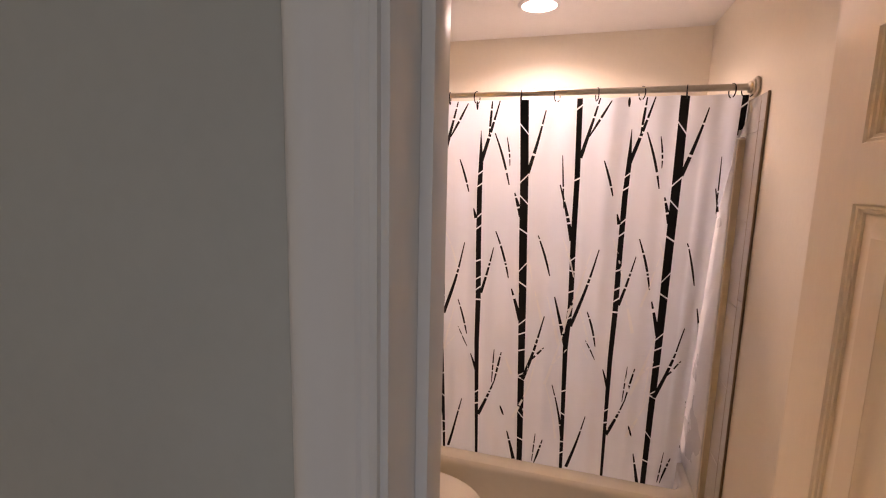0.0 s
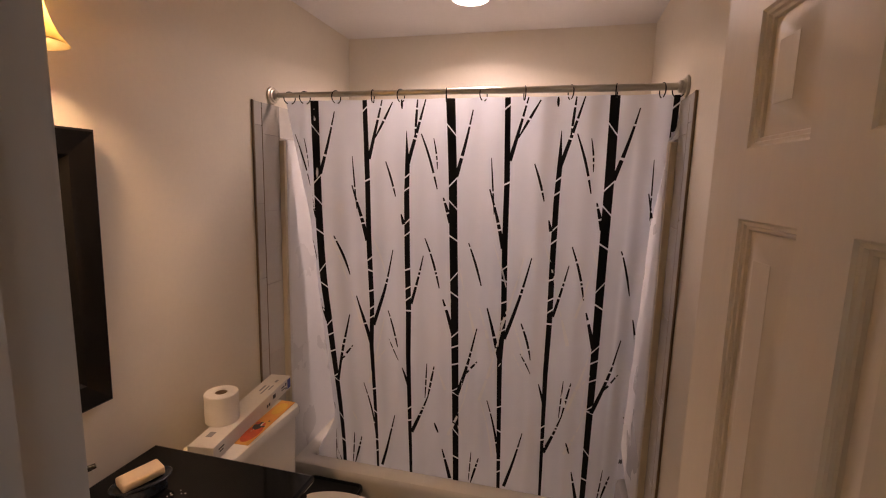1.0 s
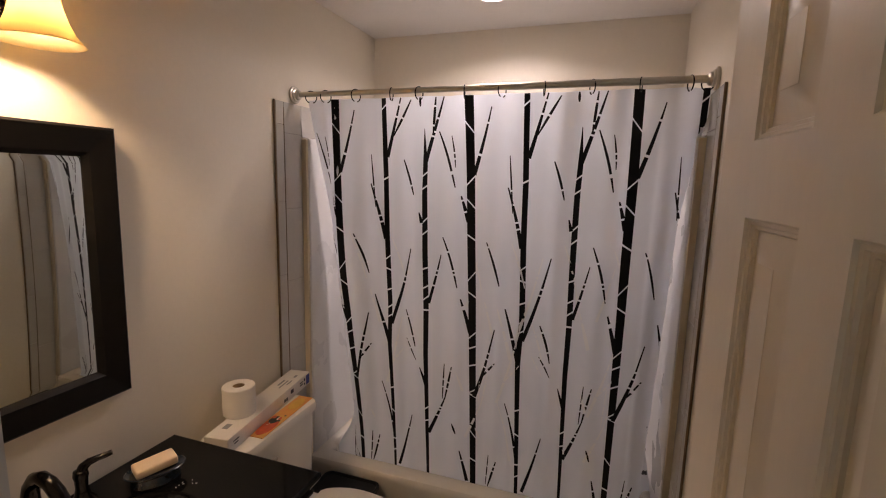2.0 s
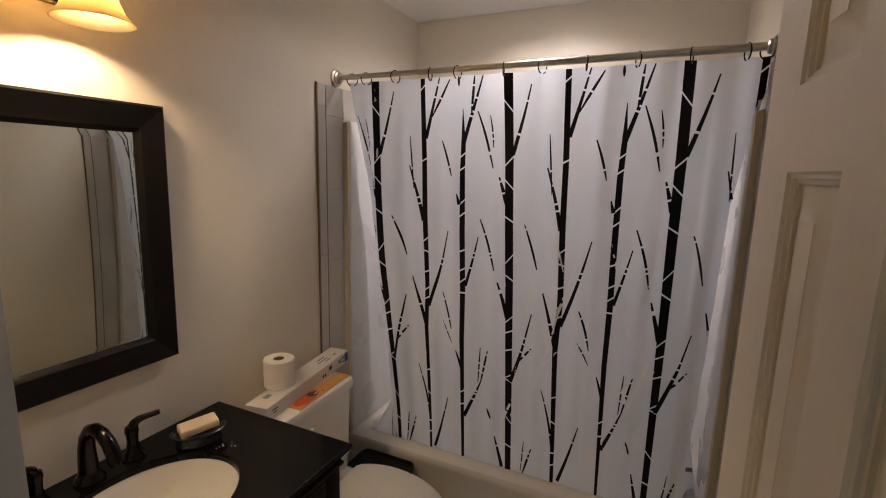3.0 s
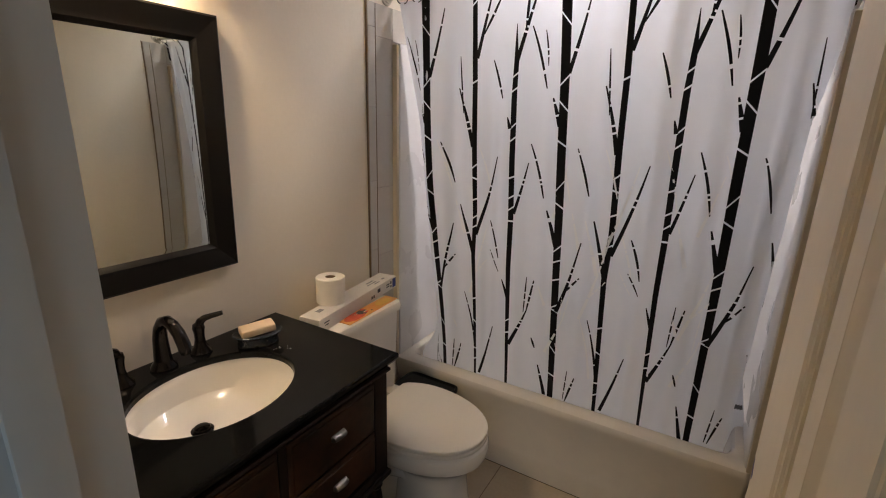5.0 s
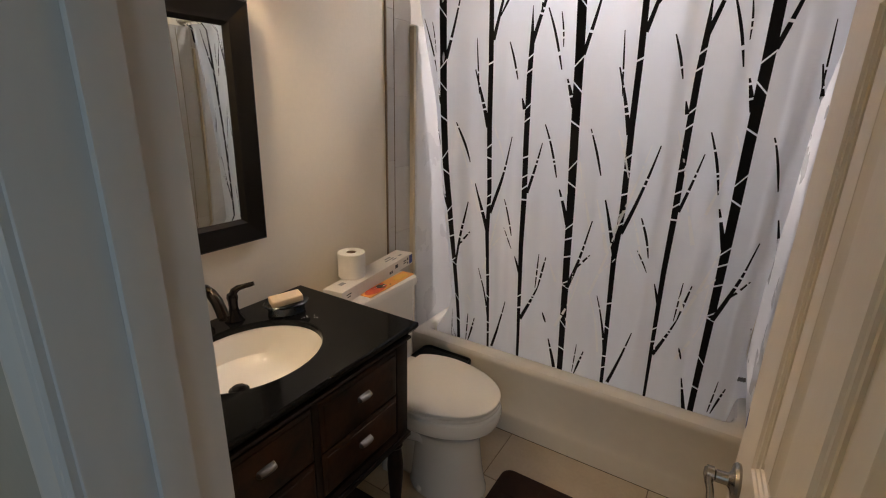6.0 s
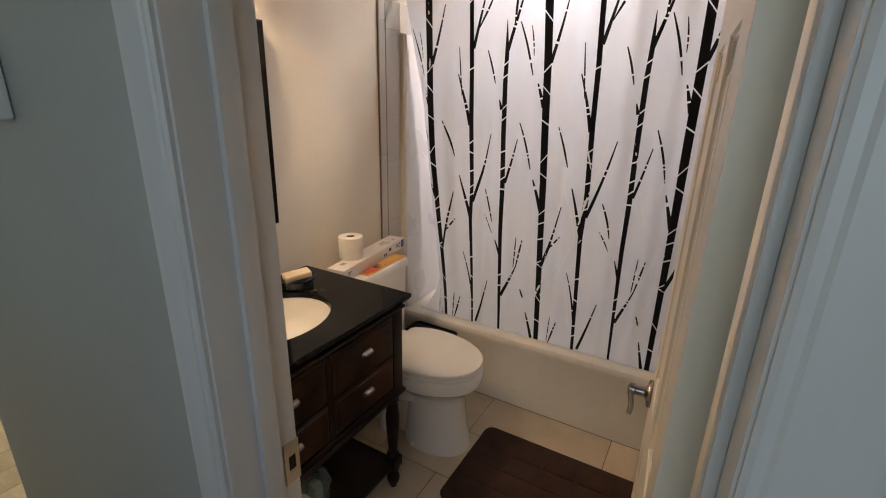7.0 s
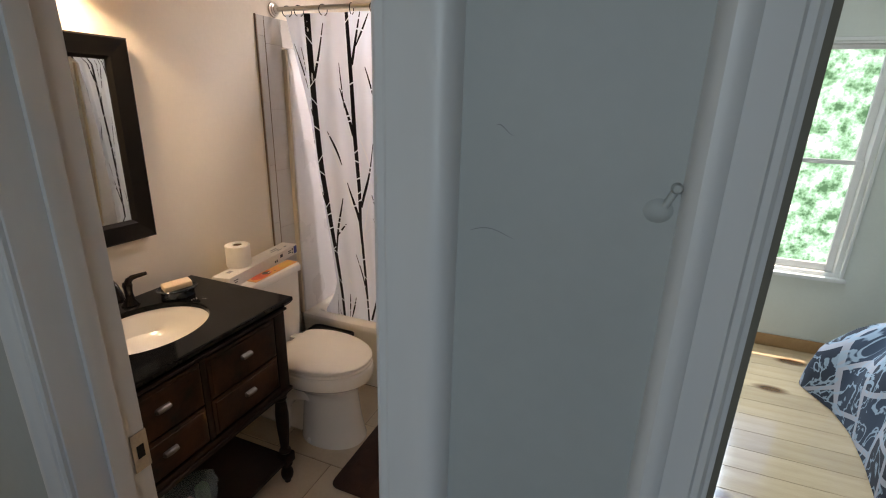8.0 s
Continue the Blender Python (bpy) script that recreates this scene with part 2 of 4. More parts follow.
structure("wall_hall_back", bm, HALL, "grey painted hallway wall, unseen, with an added opening")
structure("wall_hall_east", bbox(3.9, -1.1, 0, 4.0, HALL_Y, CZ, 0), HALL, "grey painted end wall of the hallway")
structure("ceiling", bbox(-2.6, -1.2, CZ, 4.6, 3.7, CZ + 0.1, 0), CEIL, "flat white painted ceiling")
# far room on the west
bm = bmesh.new()
box(bm, -2.6, -1.1, 0, -2.5, 2.5, CZ)
box(bm, -2.5, 2.5, 0, -2.3, 2.6, CZ)
box(bm, -1.5, 2.5, 0, -0.12, 2.6, CZ)
box(bm, -2.3, 2.5, 0, -1.5, 2.6, 0.8)
box(bm, -2.3, 2.5, 2.0, -1.5, 2.6, CZ)
structure("wall_far_room", bm, BEDW, "pale painted wall of the far room")
# bedroom
BY = 3.56
for x0, x1, z0, z1 in ((1.66, 2.20, 0, CZ), (3.105, 4.5, 0, CZ), (2.20, 3.105, 0, 0.565), (2.20, 3.105, 2.02, CZ)):
    structure("wall_bedroom", bbox(x0, BY, z0, x1, BY + 0.12, z1, 0), BEDW, "pale cream painted bedroom wall")
structure("wall_bedroom", bbox(4.5, BATH_Y, 0, 4.6, BY + 0.12, CZ, 0), BEDW, "pale cream painted bedroom wall")
structure("baseboard", bbox(1.662, BY - 0.014, 0.0, 4.5, BY - 0.001, 0.09, 0.003), mat("pine_trim", (0.42, 0.24, 0.11), 0.4, vary=0.1, scale=6, fine=60), "varnished pine baseboard")


def plank_rows(name, x0, x1, y0, y1, label, width=0.14):
    """Planks that run along x, in two lengths a row."""
    base = structure(name, bbox(x0, y0, -0.06, x1, y1, -0.012, 0), GROUT, label)
    n = round((y1 - y0) / width)
    w = (y1 - y0) / n
    rng = random.Random(3)
    for i in range(n):
        cut = x0 + (x1 - x0) * rng.uniform(0.2, 0.8)
        for a, b in ((x0, cut), (cut, x1)):
            p = part("plank", bbox(-(b - a) / 2 + 0.0006, -w / 2 + 0.0008, -0.012, (b - a) / 2 - 0.0006, w / 2 - 0.0008, 0.0, 0.001, 1), PINEX, base)
            p.location = ((a + b) / 2, y0 + (i + 0.5) * w, 0)
    return base


def plank_floor(name, x0, x1, y0, y1, label, width=0.14):
    base = structure(name, bbox(x0, y0, -0.06, x1, y1, -0.012, 0), GROUT, label)
    n = max(1, round((x1 - x0) / width))
    w = (x1 - x0) / n
    bm = bbox(0.001, 0, -0.012, w - 0.001, y1 - y0, 0.0, 0.0012, 1)
    first = part("plank", bm, PINE, base)
    for i in range(n):
        p = first if i == 0 else new("plank", first.data)
        p.parent = base
        p.location = (x0 + i * w, y0, 0)
    return base


def window(name, x0, x1, z0, z1, y, label):
    """A double-hung window with its frame, two sashes, stool and a thin white edge on the wall."""
    w = thing(name, label, "window", kind="structure")
    for a, b, c, d in ((x0, x0 + 0.03, z0, z1), (x1 - 0.03, x1, z0, z1), (x0 + 0.03, x1 - 0.03, z1 - 0.014, z1), (x0 + 0.03, x1 - 0.03, z0, z0 + 0.03)):
        part("window_frame", bbox(a, y + 0.002, c, b, y + 0.10, d, 0.002, 1), WHITE, w)
    zm = (z0 + z1) / 2 + 0.02
    for k, (c, d) in enumerate(((z0 + 0.03, zm + 0.016), (zm - 0.014, z1 - 0.014))):
        yy = y + 0.035 + 0.03 * k
        a, b = x0 + 0.03, x1 - 0.03
        low, high = ((0.05, 0.028) if k == 0 else (0.028, 0.026))
        sash = part("sash", bbox(a, yy, c, a + 0.042, yy + 0.026, d, 0.003, 1), WHITE, w)
        for p in ((b - 0.042, b, c, d), (a + 0.042, b - 0.042, c, c + low), (a + 0.042, b - 0.042, d - high, d)):
            part("sash_rail", bbox(p[0], yy + 0.0005, p[2], p[1], yy + 0.0255, p[3], 0.003, 1), WHITE, sash)
    part("window_sill", bbox(x0 - 0.035, y - 0.035, z0 - 0.026, x1 + 0.035, y + 0.06, z0 + 0.002, 0.006), WHITE, w, "white painted sill")
    for a, b, c, d in ((x1, x1 + 0.022, z0 + 0.003, z1), (x0 - 0.022, x0, z0 + 0.003, z1), (x0 - 0.022, x1 + 0.022, z1, z1 + 0.022)):
        part("edge_strip", bbox(a, y - 0.009, c, b, y - 0.001, d, 0.003, 1), WHITE, w)
    return w


window("window_1", 2.20, 3.105, 0.565, 2.02, BY, "white double-hung bedroom window over green foliage")
# window_2 is out of view, added as an opening for the far room's daylight.
window("window_2", -2.3, -1.5, 0.8, 2.0, 2.5, "white double-hung window added out of view in the far room")
# Flat tree sheet that glows; sunlight on the leaves is in its colours.
fol = bpy.data.materials.new("glowing_foliage")
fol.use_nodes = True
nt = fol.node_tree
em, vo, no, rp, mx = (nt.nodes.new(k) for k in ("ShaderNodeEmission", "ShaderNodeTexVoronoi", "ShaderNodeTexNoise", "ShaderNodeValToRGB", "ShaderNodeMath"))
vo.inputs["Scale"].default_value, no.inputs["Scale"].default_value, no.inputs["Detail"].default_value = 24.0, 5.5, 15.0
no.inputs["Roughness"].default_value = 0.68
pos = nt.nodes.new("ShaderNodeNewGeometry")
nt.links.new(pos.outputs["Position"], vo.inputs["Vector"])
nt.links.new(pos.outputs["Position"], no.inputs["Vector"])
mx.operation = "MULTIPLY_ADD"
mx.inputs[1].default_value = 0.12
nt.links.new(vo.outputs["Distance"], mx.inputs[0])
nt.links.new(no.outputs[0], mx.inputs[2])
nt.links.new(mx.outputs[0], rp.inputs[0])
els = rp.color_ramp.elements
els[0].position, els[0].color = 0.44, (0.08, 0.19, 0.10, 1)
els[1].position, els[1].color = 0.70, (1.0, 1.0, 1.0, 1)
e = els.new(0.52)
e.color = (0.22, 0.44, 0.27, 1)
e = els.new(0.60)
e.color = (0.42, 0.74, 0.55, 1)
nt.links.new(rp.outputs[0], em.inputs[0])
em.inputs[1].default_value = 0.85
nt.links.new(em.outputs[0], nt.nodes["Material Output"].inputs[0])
# Unseen slab, added to trim the sun on the floor to a strip.
structure("roof_eave", bbox(1.5, BY + 0.12, 2.45, 4.7, BY + 0.29, 2.52, 0), WHITE, "unseen white slab outside that narrows the sun strip")
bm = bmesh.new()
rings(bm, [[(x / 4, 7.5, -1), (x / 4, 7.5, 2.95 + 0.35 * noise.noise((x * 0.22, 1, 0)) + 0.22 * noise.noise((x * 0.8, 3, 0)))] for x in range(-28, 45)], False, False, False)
structure("backdrop", bm, fol, "self-lit backdrop sheet of green trees outside the windows")


# ---- door frames ----
CASE_PROFILE = [(0.0, 0.0), (0.0, 0.007), (0.004, 0.010), (0.010, 0.010), (0.013, 0.0125), (0.038, 0.0135), (0.043, 0.0165), (0.050, 0.0175), (0.056, 0.0170), (0.061, 0.0135), (0.065, 0.0070), (0.067, 0.0)]


def casing(parent, xin, direction, top, y, side, wide=1.0):
    """One upright of moulded casing, from its inner edge outward, proud of the wall at y."""
    pts = [(xin + direction * a * wide, y + side * b) for a, b in CASE_PROFILE]
    part("casing", prism(pts, 0, top), TRIM, parent)


def head_casing(parent, x0, x1, z, y, side):
    pts = [(y + side * b, z + a) for a, b in CASE_PROFILE]
    part("head_casing", prism(pts, x0, x1, axis="x"), TRIM, parent)


# Dull taupe, darker than TRIM, for the wider stops of the bedroom frame.
DARK_STOP = mat("taupe_stop", (0.20, 0.18, 0.14), 0.6, vary=0.1, scale=6, fine=60, bump=0.08, stretch=(1, 1, 0.1))


def door_frame(name, x0, x1, label, stop_y, stop=0.011, stop_mat=TRIM, wide=(1.0, 1.2)):
    f = thing(name, label, "door frame", kind="structure")
    part("jamb", bbox(x0 - 0.018, HALL_Y - 0.001, 0, x0, BATH_Y + 0.003, 2.05, 0.0025), TRIM, f)
    part("jamb", bbox(x1, HALL_Y - 0.001, 0, x1 + 0.018, BATH_Y + 0.003, 2.05, 0.0025), TRIM, f)
    part("head_jamb", bbox(x0, HALL_Y - 0.001, 2.032, x1, BATH_Y + 0.003, 2.05, 0.002), TRIM, f)
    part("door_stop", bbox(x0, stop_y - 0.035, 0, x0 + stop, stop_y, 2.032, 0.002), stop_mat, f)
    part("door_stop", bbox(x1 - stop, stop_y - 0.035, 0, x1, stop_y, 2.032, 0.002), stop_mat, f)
    casing(f, x0 - 0.006, -1, 2.05, HALL_Y, -1, wide[0])
    casing(f, x1 + 0.003, 1, 2.05, HALL_Y, -1, wide[1])
    head_casing(f, x0 - 0.073, x1 + 0.073, 2.05, HALL_Y, -1)
    return f


bath_frame = door_frame("door_frame_1", 0.865, 1.485, "white painted door frame with moulded casing", 0.374)
door_frame("door_frame_2", 1.803, 2.58, "white painted bedroom door frame with moulded casing", 0.41, 0.031, DARK_STOP, (0.84, 1.0))
strike = part("strike_plate", bbox(0.8655, 0.385, 0.886, 0.868, 0.4185, 0.974, 0.0008), STEEL, bath_frame, "worn steel strike plate")
# No real hole: its dark inside is a black patch on the plate.
part("latch_hole", bbox(0.867, 0.394, 0.915, 0.8684, 0.409, 0.945, 0.0), BLACKP, strike)


# ---- bathroom door ----
DW, DT, DH = 0.605, 0.035, 2.022
door = thing("door_1", "cream six-panel wooden door standing open", "door", pose(1.4745, 0.434, 0.008, 0, 0, 94.0), kind="structure")
ST, MU = 0.113, 0.09
PW = (DW - 2 * ST - MU) / 2
RAILS = ((0.0, 0.20), (0.83, 0.995), (1.64, 1.735), (DH - 0.11, DH))
for x0 in (0.0, DW - ST):
    part("stile", bbox(x0, 0, 0, x0 + ST, DT, DH, 0), DOORP, door)
for z0, z1 in RAILS:
    part("rail", bbox(ST, 0, z0, DW - ST, DT, z1, 0), DOORP, door)
for (za, z0), (z1, zb) in zip(RAILS, RAILS[1:]):
    part("mullion", bbox(ST + PW, 0, z0, ST + PW + MU, DT, z1, 0), DOORP, door)
    for x0 in (ST, ST + PW + MU):
        bm = bmesh.new()
        x1 = x0 + PW
        for y0, sgn in ((0.0, 1), (DT, -1)):
            loops = []
            for inset, depth in ((0, 0.0), (0.003, 0.0035), (0.007, 0.0045), (0.009, 0.008), (0.013, 0.009), (0.015, 0.0125), (0.019, 0.013), (0.050, 0.0035), (0.051, 0.0025)):
                loops.append([(x, y0 + sgn * depth, z) for x, z in ((x0 + inset, z0 + inset), (x1 - inset, z0 + inset), (x1 - inset, z1 - inset), (x0 + inset, z1 - inset))])
            rings(bm, loops, False, True)
        part("panel", bm, DOORP, door)
for side, y in ((1, DT), (-1, 0.0)):
    handle = part("lever_handle", lathe([(0.0, 0.0), (0.031, 0.0), (0.032, 0.004), (0.029, 0.009), (0.016, 0.012), (0.011, 0.016), (0.0105, 0.034), (0.0135, 0.037), (0.0135, 0.048), (0.0, 0.050)][1:-1], (DW - 0.06, 0, 0.922), "y"), HANDLE, door, "brushed nickel lever handle")
    for v in handle.data.vertices:
        v.co.y = y + side * v.co.y
    lev = [(DW - 0.06 + 0.004 - 0.010 * k, y + side * (0.042 + 0.003 * math.sin(k * 1.2)), 0.924 - 0.0016 * k * k) for k in range(6)]
    part("lever", tube(lev, [0.0105, 0.0085, 0.0065, 0.006, 0.0065, 0.0055]), HANDLE, handle)
part("latch_plate", bbox(DW - 0.001, 0.006, 0.89, DW + 0.0012, DT - 0.006, 0.955, 0.0005, 1), STEEL, door, "steel latch plate")
for z in (0.22, 1.02, 1.80):
    part("hinge", tube([(-0.004, -0.004, z - 0.045), (-0.004, -0.004, z + 0.045)], 0.006), STEEL, door, "painted steel hinge")
part("paint_chip", prism([(DW - 0.012, 1.005), (DW - 0.007, 1.018), (DW - 0.004, 1.034), (DW - 0.003, 1.015), (DW - 0.008, 0.996)], DT + 0.0004, DT + 0.0008, axis="y"), mat("blue_old_paint", (0.10, 0.11, 0.30), 0.5), door, "chip showing old blue paint")

# ---- bathtub and its surround ----
tub = thing("bathtub", "cream enamelled bathtub with a plain front apron", "bathtub")
TX0, TX1, TY0, TY1, TZ = 0.010, 1.535, 1.950, 2.630, 0.388
bm = bmesh.new()
loops = []
for inset, z, rr in ((0.012, 0.0, 0.02), (0.010, 0.085, 0.02), (0.013, 0.105, 0.02), (0.022, 0.135, 0.02), (0.012, 0.28, 0.02), (0.004, 0.335, 0.02), (0.001, 0.350, 0.02), (0.0, 0.360, 0.022), (0.001, 0.373, 0.022), (0.006, 0.383, 0.024), (0.016, TZ, 0.026),
                     (0.078, TZ - 0.003, 0.05), (0.090, TZ - 0.010, 0.06), (0.098, TZ - 0.03, 0.08), (0.125, 0.16, 0.13), (0.16, 0.09, 0.13), (0.24, 0.07, 0.10)):
    loops.append([(x, y, z) for x, y in rounded(TX0 + min(inset, 0.02) * 0.2 + (inset - 0.045 if inset > 0.05 else 0), TY0 + inset, TX1 - min(inset, 0.02) * 0.2 - (inset - 0.045 if inset > 0.05 else 0), TY1 - (inset if inset > 0.05 else 0), rr, 6)])
rings(bm, loops, True, True)
part("basin", bm, TUBE, tub)
part("drain", lathe([(0.03, 0.0), (0.03, 0.004), (0.02, 0.006)], (1.30, 2.29, 0.07)), NICKEL, tub, "round metal drain")
part("overflow_screw", lathe([(0.006, 0.0), (0.006, -0.003), (0.004, -0.004)], (1.462, 1.9665, 0.318), "y"), STEEL, tub)

sur = thing("tub_surround", "glossy white acrylic bathtub wall surround", "tub surround", kind="structure")
for x0, x1 in ((0.001, 0.034), (1.511, 1.544)):
    part("side_panel", bbox(x0, 1.967, TZ + 0.001, x1, 2.600, 1.845, 0.012, 4), ACRYL, sur)
# Front edges in cream, warmer than the white panels behind them.
CREAM = mat("cream_edge", (0.64, 0.55, 0.42), 0.4, vary=0.08, scale=6, fine=60, bump=0.03, stretch=(1, 1, 0.2))
for x0, x1 in ((0.001, 0.030), (1.515, 1.544)):
    part("front_flange", bbox(x0, 1.9505, TZ + 0.001, x1, 1.966, 1.838, 0.004, 3), CREAM, sur, "cream front edge")
part("back_panel", bbox(0.035, 2.602, TZ + 0.001, 1.510, 2.634, 1.845, 0.008, 3), ACRYL, sur)
for k, (xa, xb, d) in enumerate(((0.0005, 0.008, 1), (1.5445, 1.537, -1))):
    lo, hi = min(xa, xb), max(xa, xb)
    band = structure("tile_border_%d" % (k + 1), bbox(lo, 1.782, 0.12, lo + (hi - lo) * 0.65 if d > 0 else hi, 1.950, 1.973, 0), WGROUT, "grey wall tile border beside the bathtub")
    if d < 0:
        for v in band.data.vertices:
            v.co.x = max(v.co.x, xa - 0.0055)
    x0, x1 = (0.002, 0.009) if d > 0 else (1.536, 1.543)
    for y0, y1, step, first in ((1.789, 1.834, 0.305, 1.581), (1.838, 1.949, 0.305, 1.549)):
        z = first - 5 * step
        while z < 1.97:
            a, b = max(z, 0.12), min(z + step, 1.975)
            part("tile", bbox(x0, y0, a + 0.0006, x1, y1, b - 0.0006, 0.0008, 1), WTILE, band)
            z += step
    part("edge_trim", bbox(x0, 1.780, 0.12, x1 + 0.001, 1.786, 1.977, 0.001, 1), mat("bronze_trim", (0.22, 0.15, 0.09), 0.4, metal=0.6), band, "thin bronze edge strip")
    part("edge_trim", bbox(x0, 1.8345, 0.12, x1 + 0.0005, 1.8375, 1.955, 0.0005, 1), MATS["bronze_trim"], band)
    cap = bbox(x0, 1.9505, 1.847, x1, 2.634, 1.975, 0.0015, 1)
    part("tile", cap, WTILE, band)
band = structure("tile_border_3", bbox(0.01, 2.6285, 1.846, 1.535, 2.6345, 1.974, 0), WGROUT, "grey wall tile row above the surround")
for i in range(5):
    part("tile", bbox(0.012 + 0.305 * i, 2.626, 1.848, 0.012 + 0.305 * (i + 1) - 0.003, 2.631, 1.973, 0.0015, 1), WTILE, band)

# ---- curtain rod, rings, curtain ----
RY, RZ = 1.915, 2.013
rod = thing("curtain_rod", "brushed nickel tension shower curtain rod", "curtain rod")
part("rod", tube([(0.012, RY, RZ), (0.80, RY, RZ)], 0.0105, 20), NICKEL, rod)
part("rod", tube([(0.79, RY, RZ), (1.533, RY, RZ)], 0.0120, 20), NICKEL, rod)
for x, s in ((0.001, 1), (1.544, -1)):
    part("flange", lathe([(0.034, 0), (0.036, 0.003 * s), (0.034, 0.008 * s), (0.027, 0.010 * s), (0.026, 0.016 * s), (0.021, 0.018 * s), (0.020, 0.026 * s), (0.015, 0.03 * s)], (x, RY, RZ), "x"), NICKEL, rod)


def hang(u, z):
    """Where a spot of the curtain lies: u across the cloth at the top, z its height."""
    d = max(0.0, 2.0 - z)
    sag = min(1.0, d / 1.6)
    x = u
    low = max(0.0, min(1.0, (1.30 - z) / 0.9))
    left = max(0.0, min(1.0, (0.46 - u) / 0.28))
    x += 0.055 * left * low * low * (3 - 2 * low) - 0.012 * left * math.sin(min(1.0, d / 0.9) * math.pi)
    edge = max(0.0, 0.16 - u)
    x += edge * 0.5 * min(1.0, d / 0.5)
    x += 0.028 * sag * max(0.0, 1 - abs(u - 0.80) / 0.55) - 0.015 * sag * max(0.0, 1 - abs(u - 1.35) / 0.3)
    y = 1.944 + 0.072 * d
    k = 0.4 + 0.6 * min(1.0, d / 0.8)
    y += k * (0.008 * math.sin(u * 19.0 + 0.6) + 0.005 * math.sin(u * 41.0 + 1.0 + 0.5 * z) + 0.003 * math.sin(u * 73.0 - z))
    if d < 0.25:
        y += (1 - d / 0.25) * 0.007 * math.cos((u - 0.079) / 0.144 * 2 * math.pi)
    x -= 0.085 * max(0.0, min(1.0, (0.17 - u) / 0.09)) * max(0.0, (0.58 - z) / 0.2) ** 1.5
    turn = min(1.0, d / 0.7)
    if u > 1.40:
        e = u - 1.40
        x -= e * (0.10 + 0.10 * turn)
        y += e * (0.10 + 0.25 * turn) + 0.006 * k * math.sin(e * 55.0)
        bend = 1.566 - 0.062 * min(1.0, d / 0.45) - 0.03 * low
        back = max(0.0, u - bend)
        x -= back * 1.55 * min(1.0, d / 0.15)
        y += 0.045 * (1 - math.exp(-back / 0.03)) * min(1.0, d / 0.25)
        x += max(0.0, u - 1.60) * 2.25 * low
        y += max(0.0, u - 1.60) * 0.35 * low
    if u < 0.16:
        y += edge * 0.8 * turn + 0.006 * k * math.sin(edge * 60.0)
    y += 0.0025 * noise.noise((u * 9.0, z * 3.0, 0.3)) + 0.0012 * noise.noise((u * 26.0, z * 9.0, 4.0))
    return Vector((x, y, z))


def cloth_normal(u, z):
    n = (hang(u + 0.004, z) - hang(u - 0.004, z)).cross(hang(u, z + 0.004) - hang(u, z - 0.004))
    n.normalize()
    return n if n.y < 0 else -n


U0, U1 = 0.045, 1.70
curtain = thing("shower_curtain", "white vinyl shower curtain printed with black birch trunks", "shower curtain")
bm = bmesh.new()
NU, NZ = 250, 70
rows = []
for j in range(NZ + 1):
    z = 0.20 + (1.995 - 0.20) * j / NZ
    rows.append([bm.verts.new(hang(U0 + (U1 - U0) * i / NU, z)) for i in range(NU + 1)])
for a, b in zip(rows, rows[1:]):
    for i in range(NU):
        bm.faces.new((a[i], a[i + 1], b[i + 1], b[i]))
part("cloth", bm, CURT, curtain)

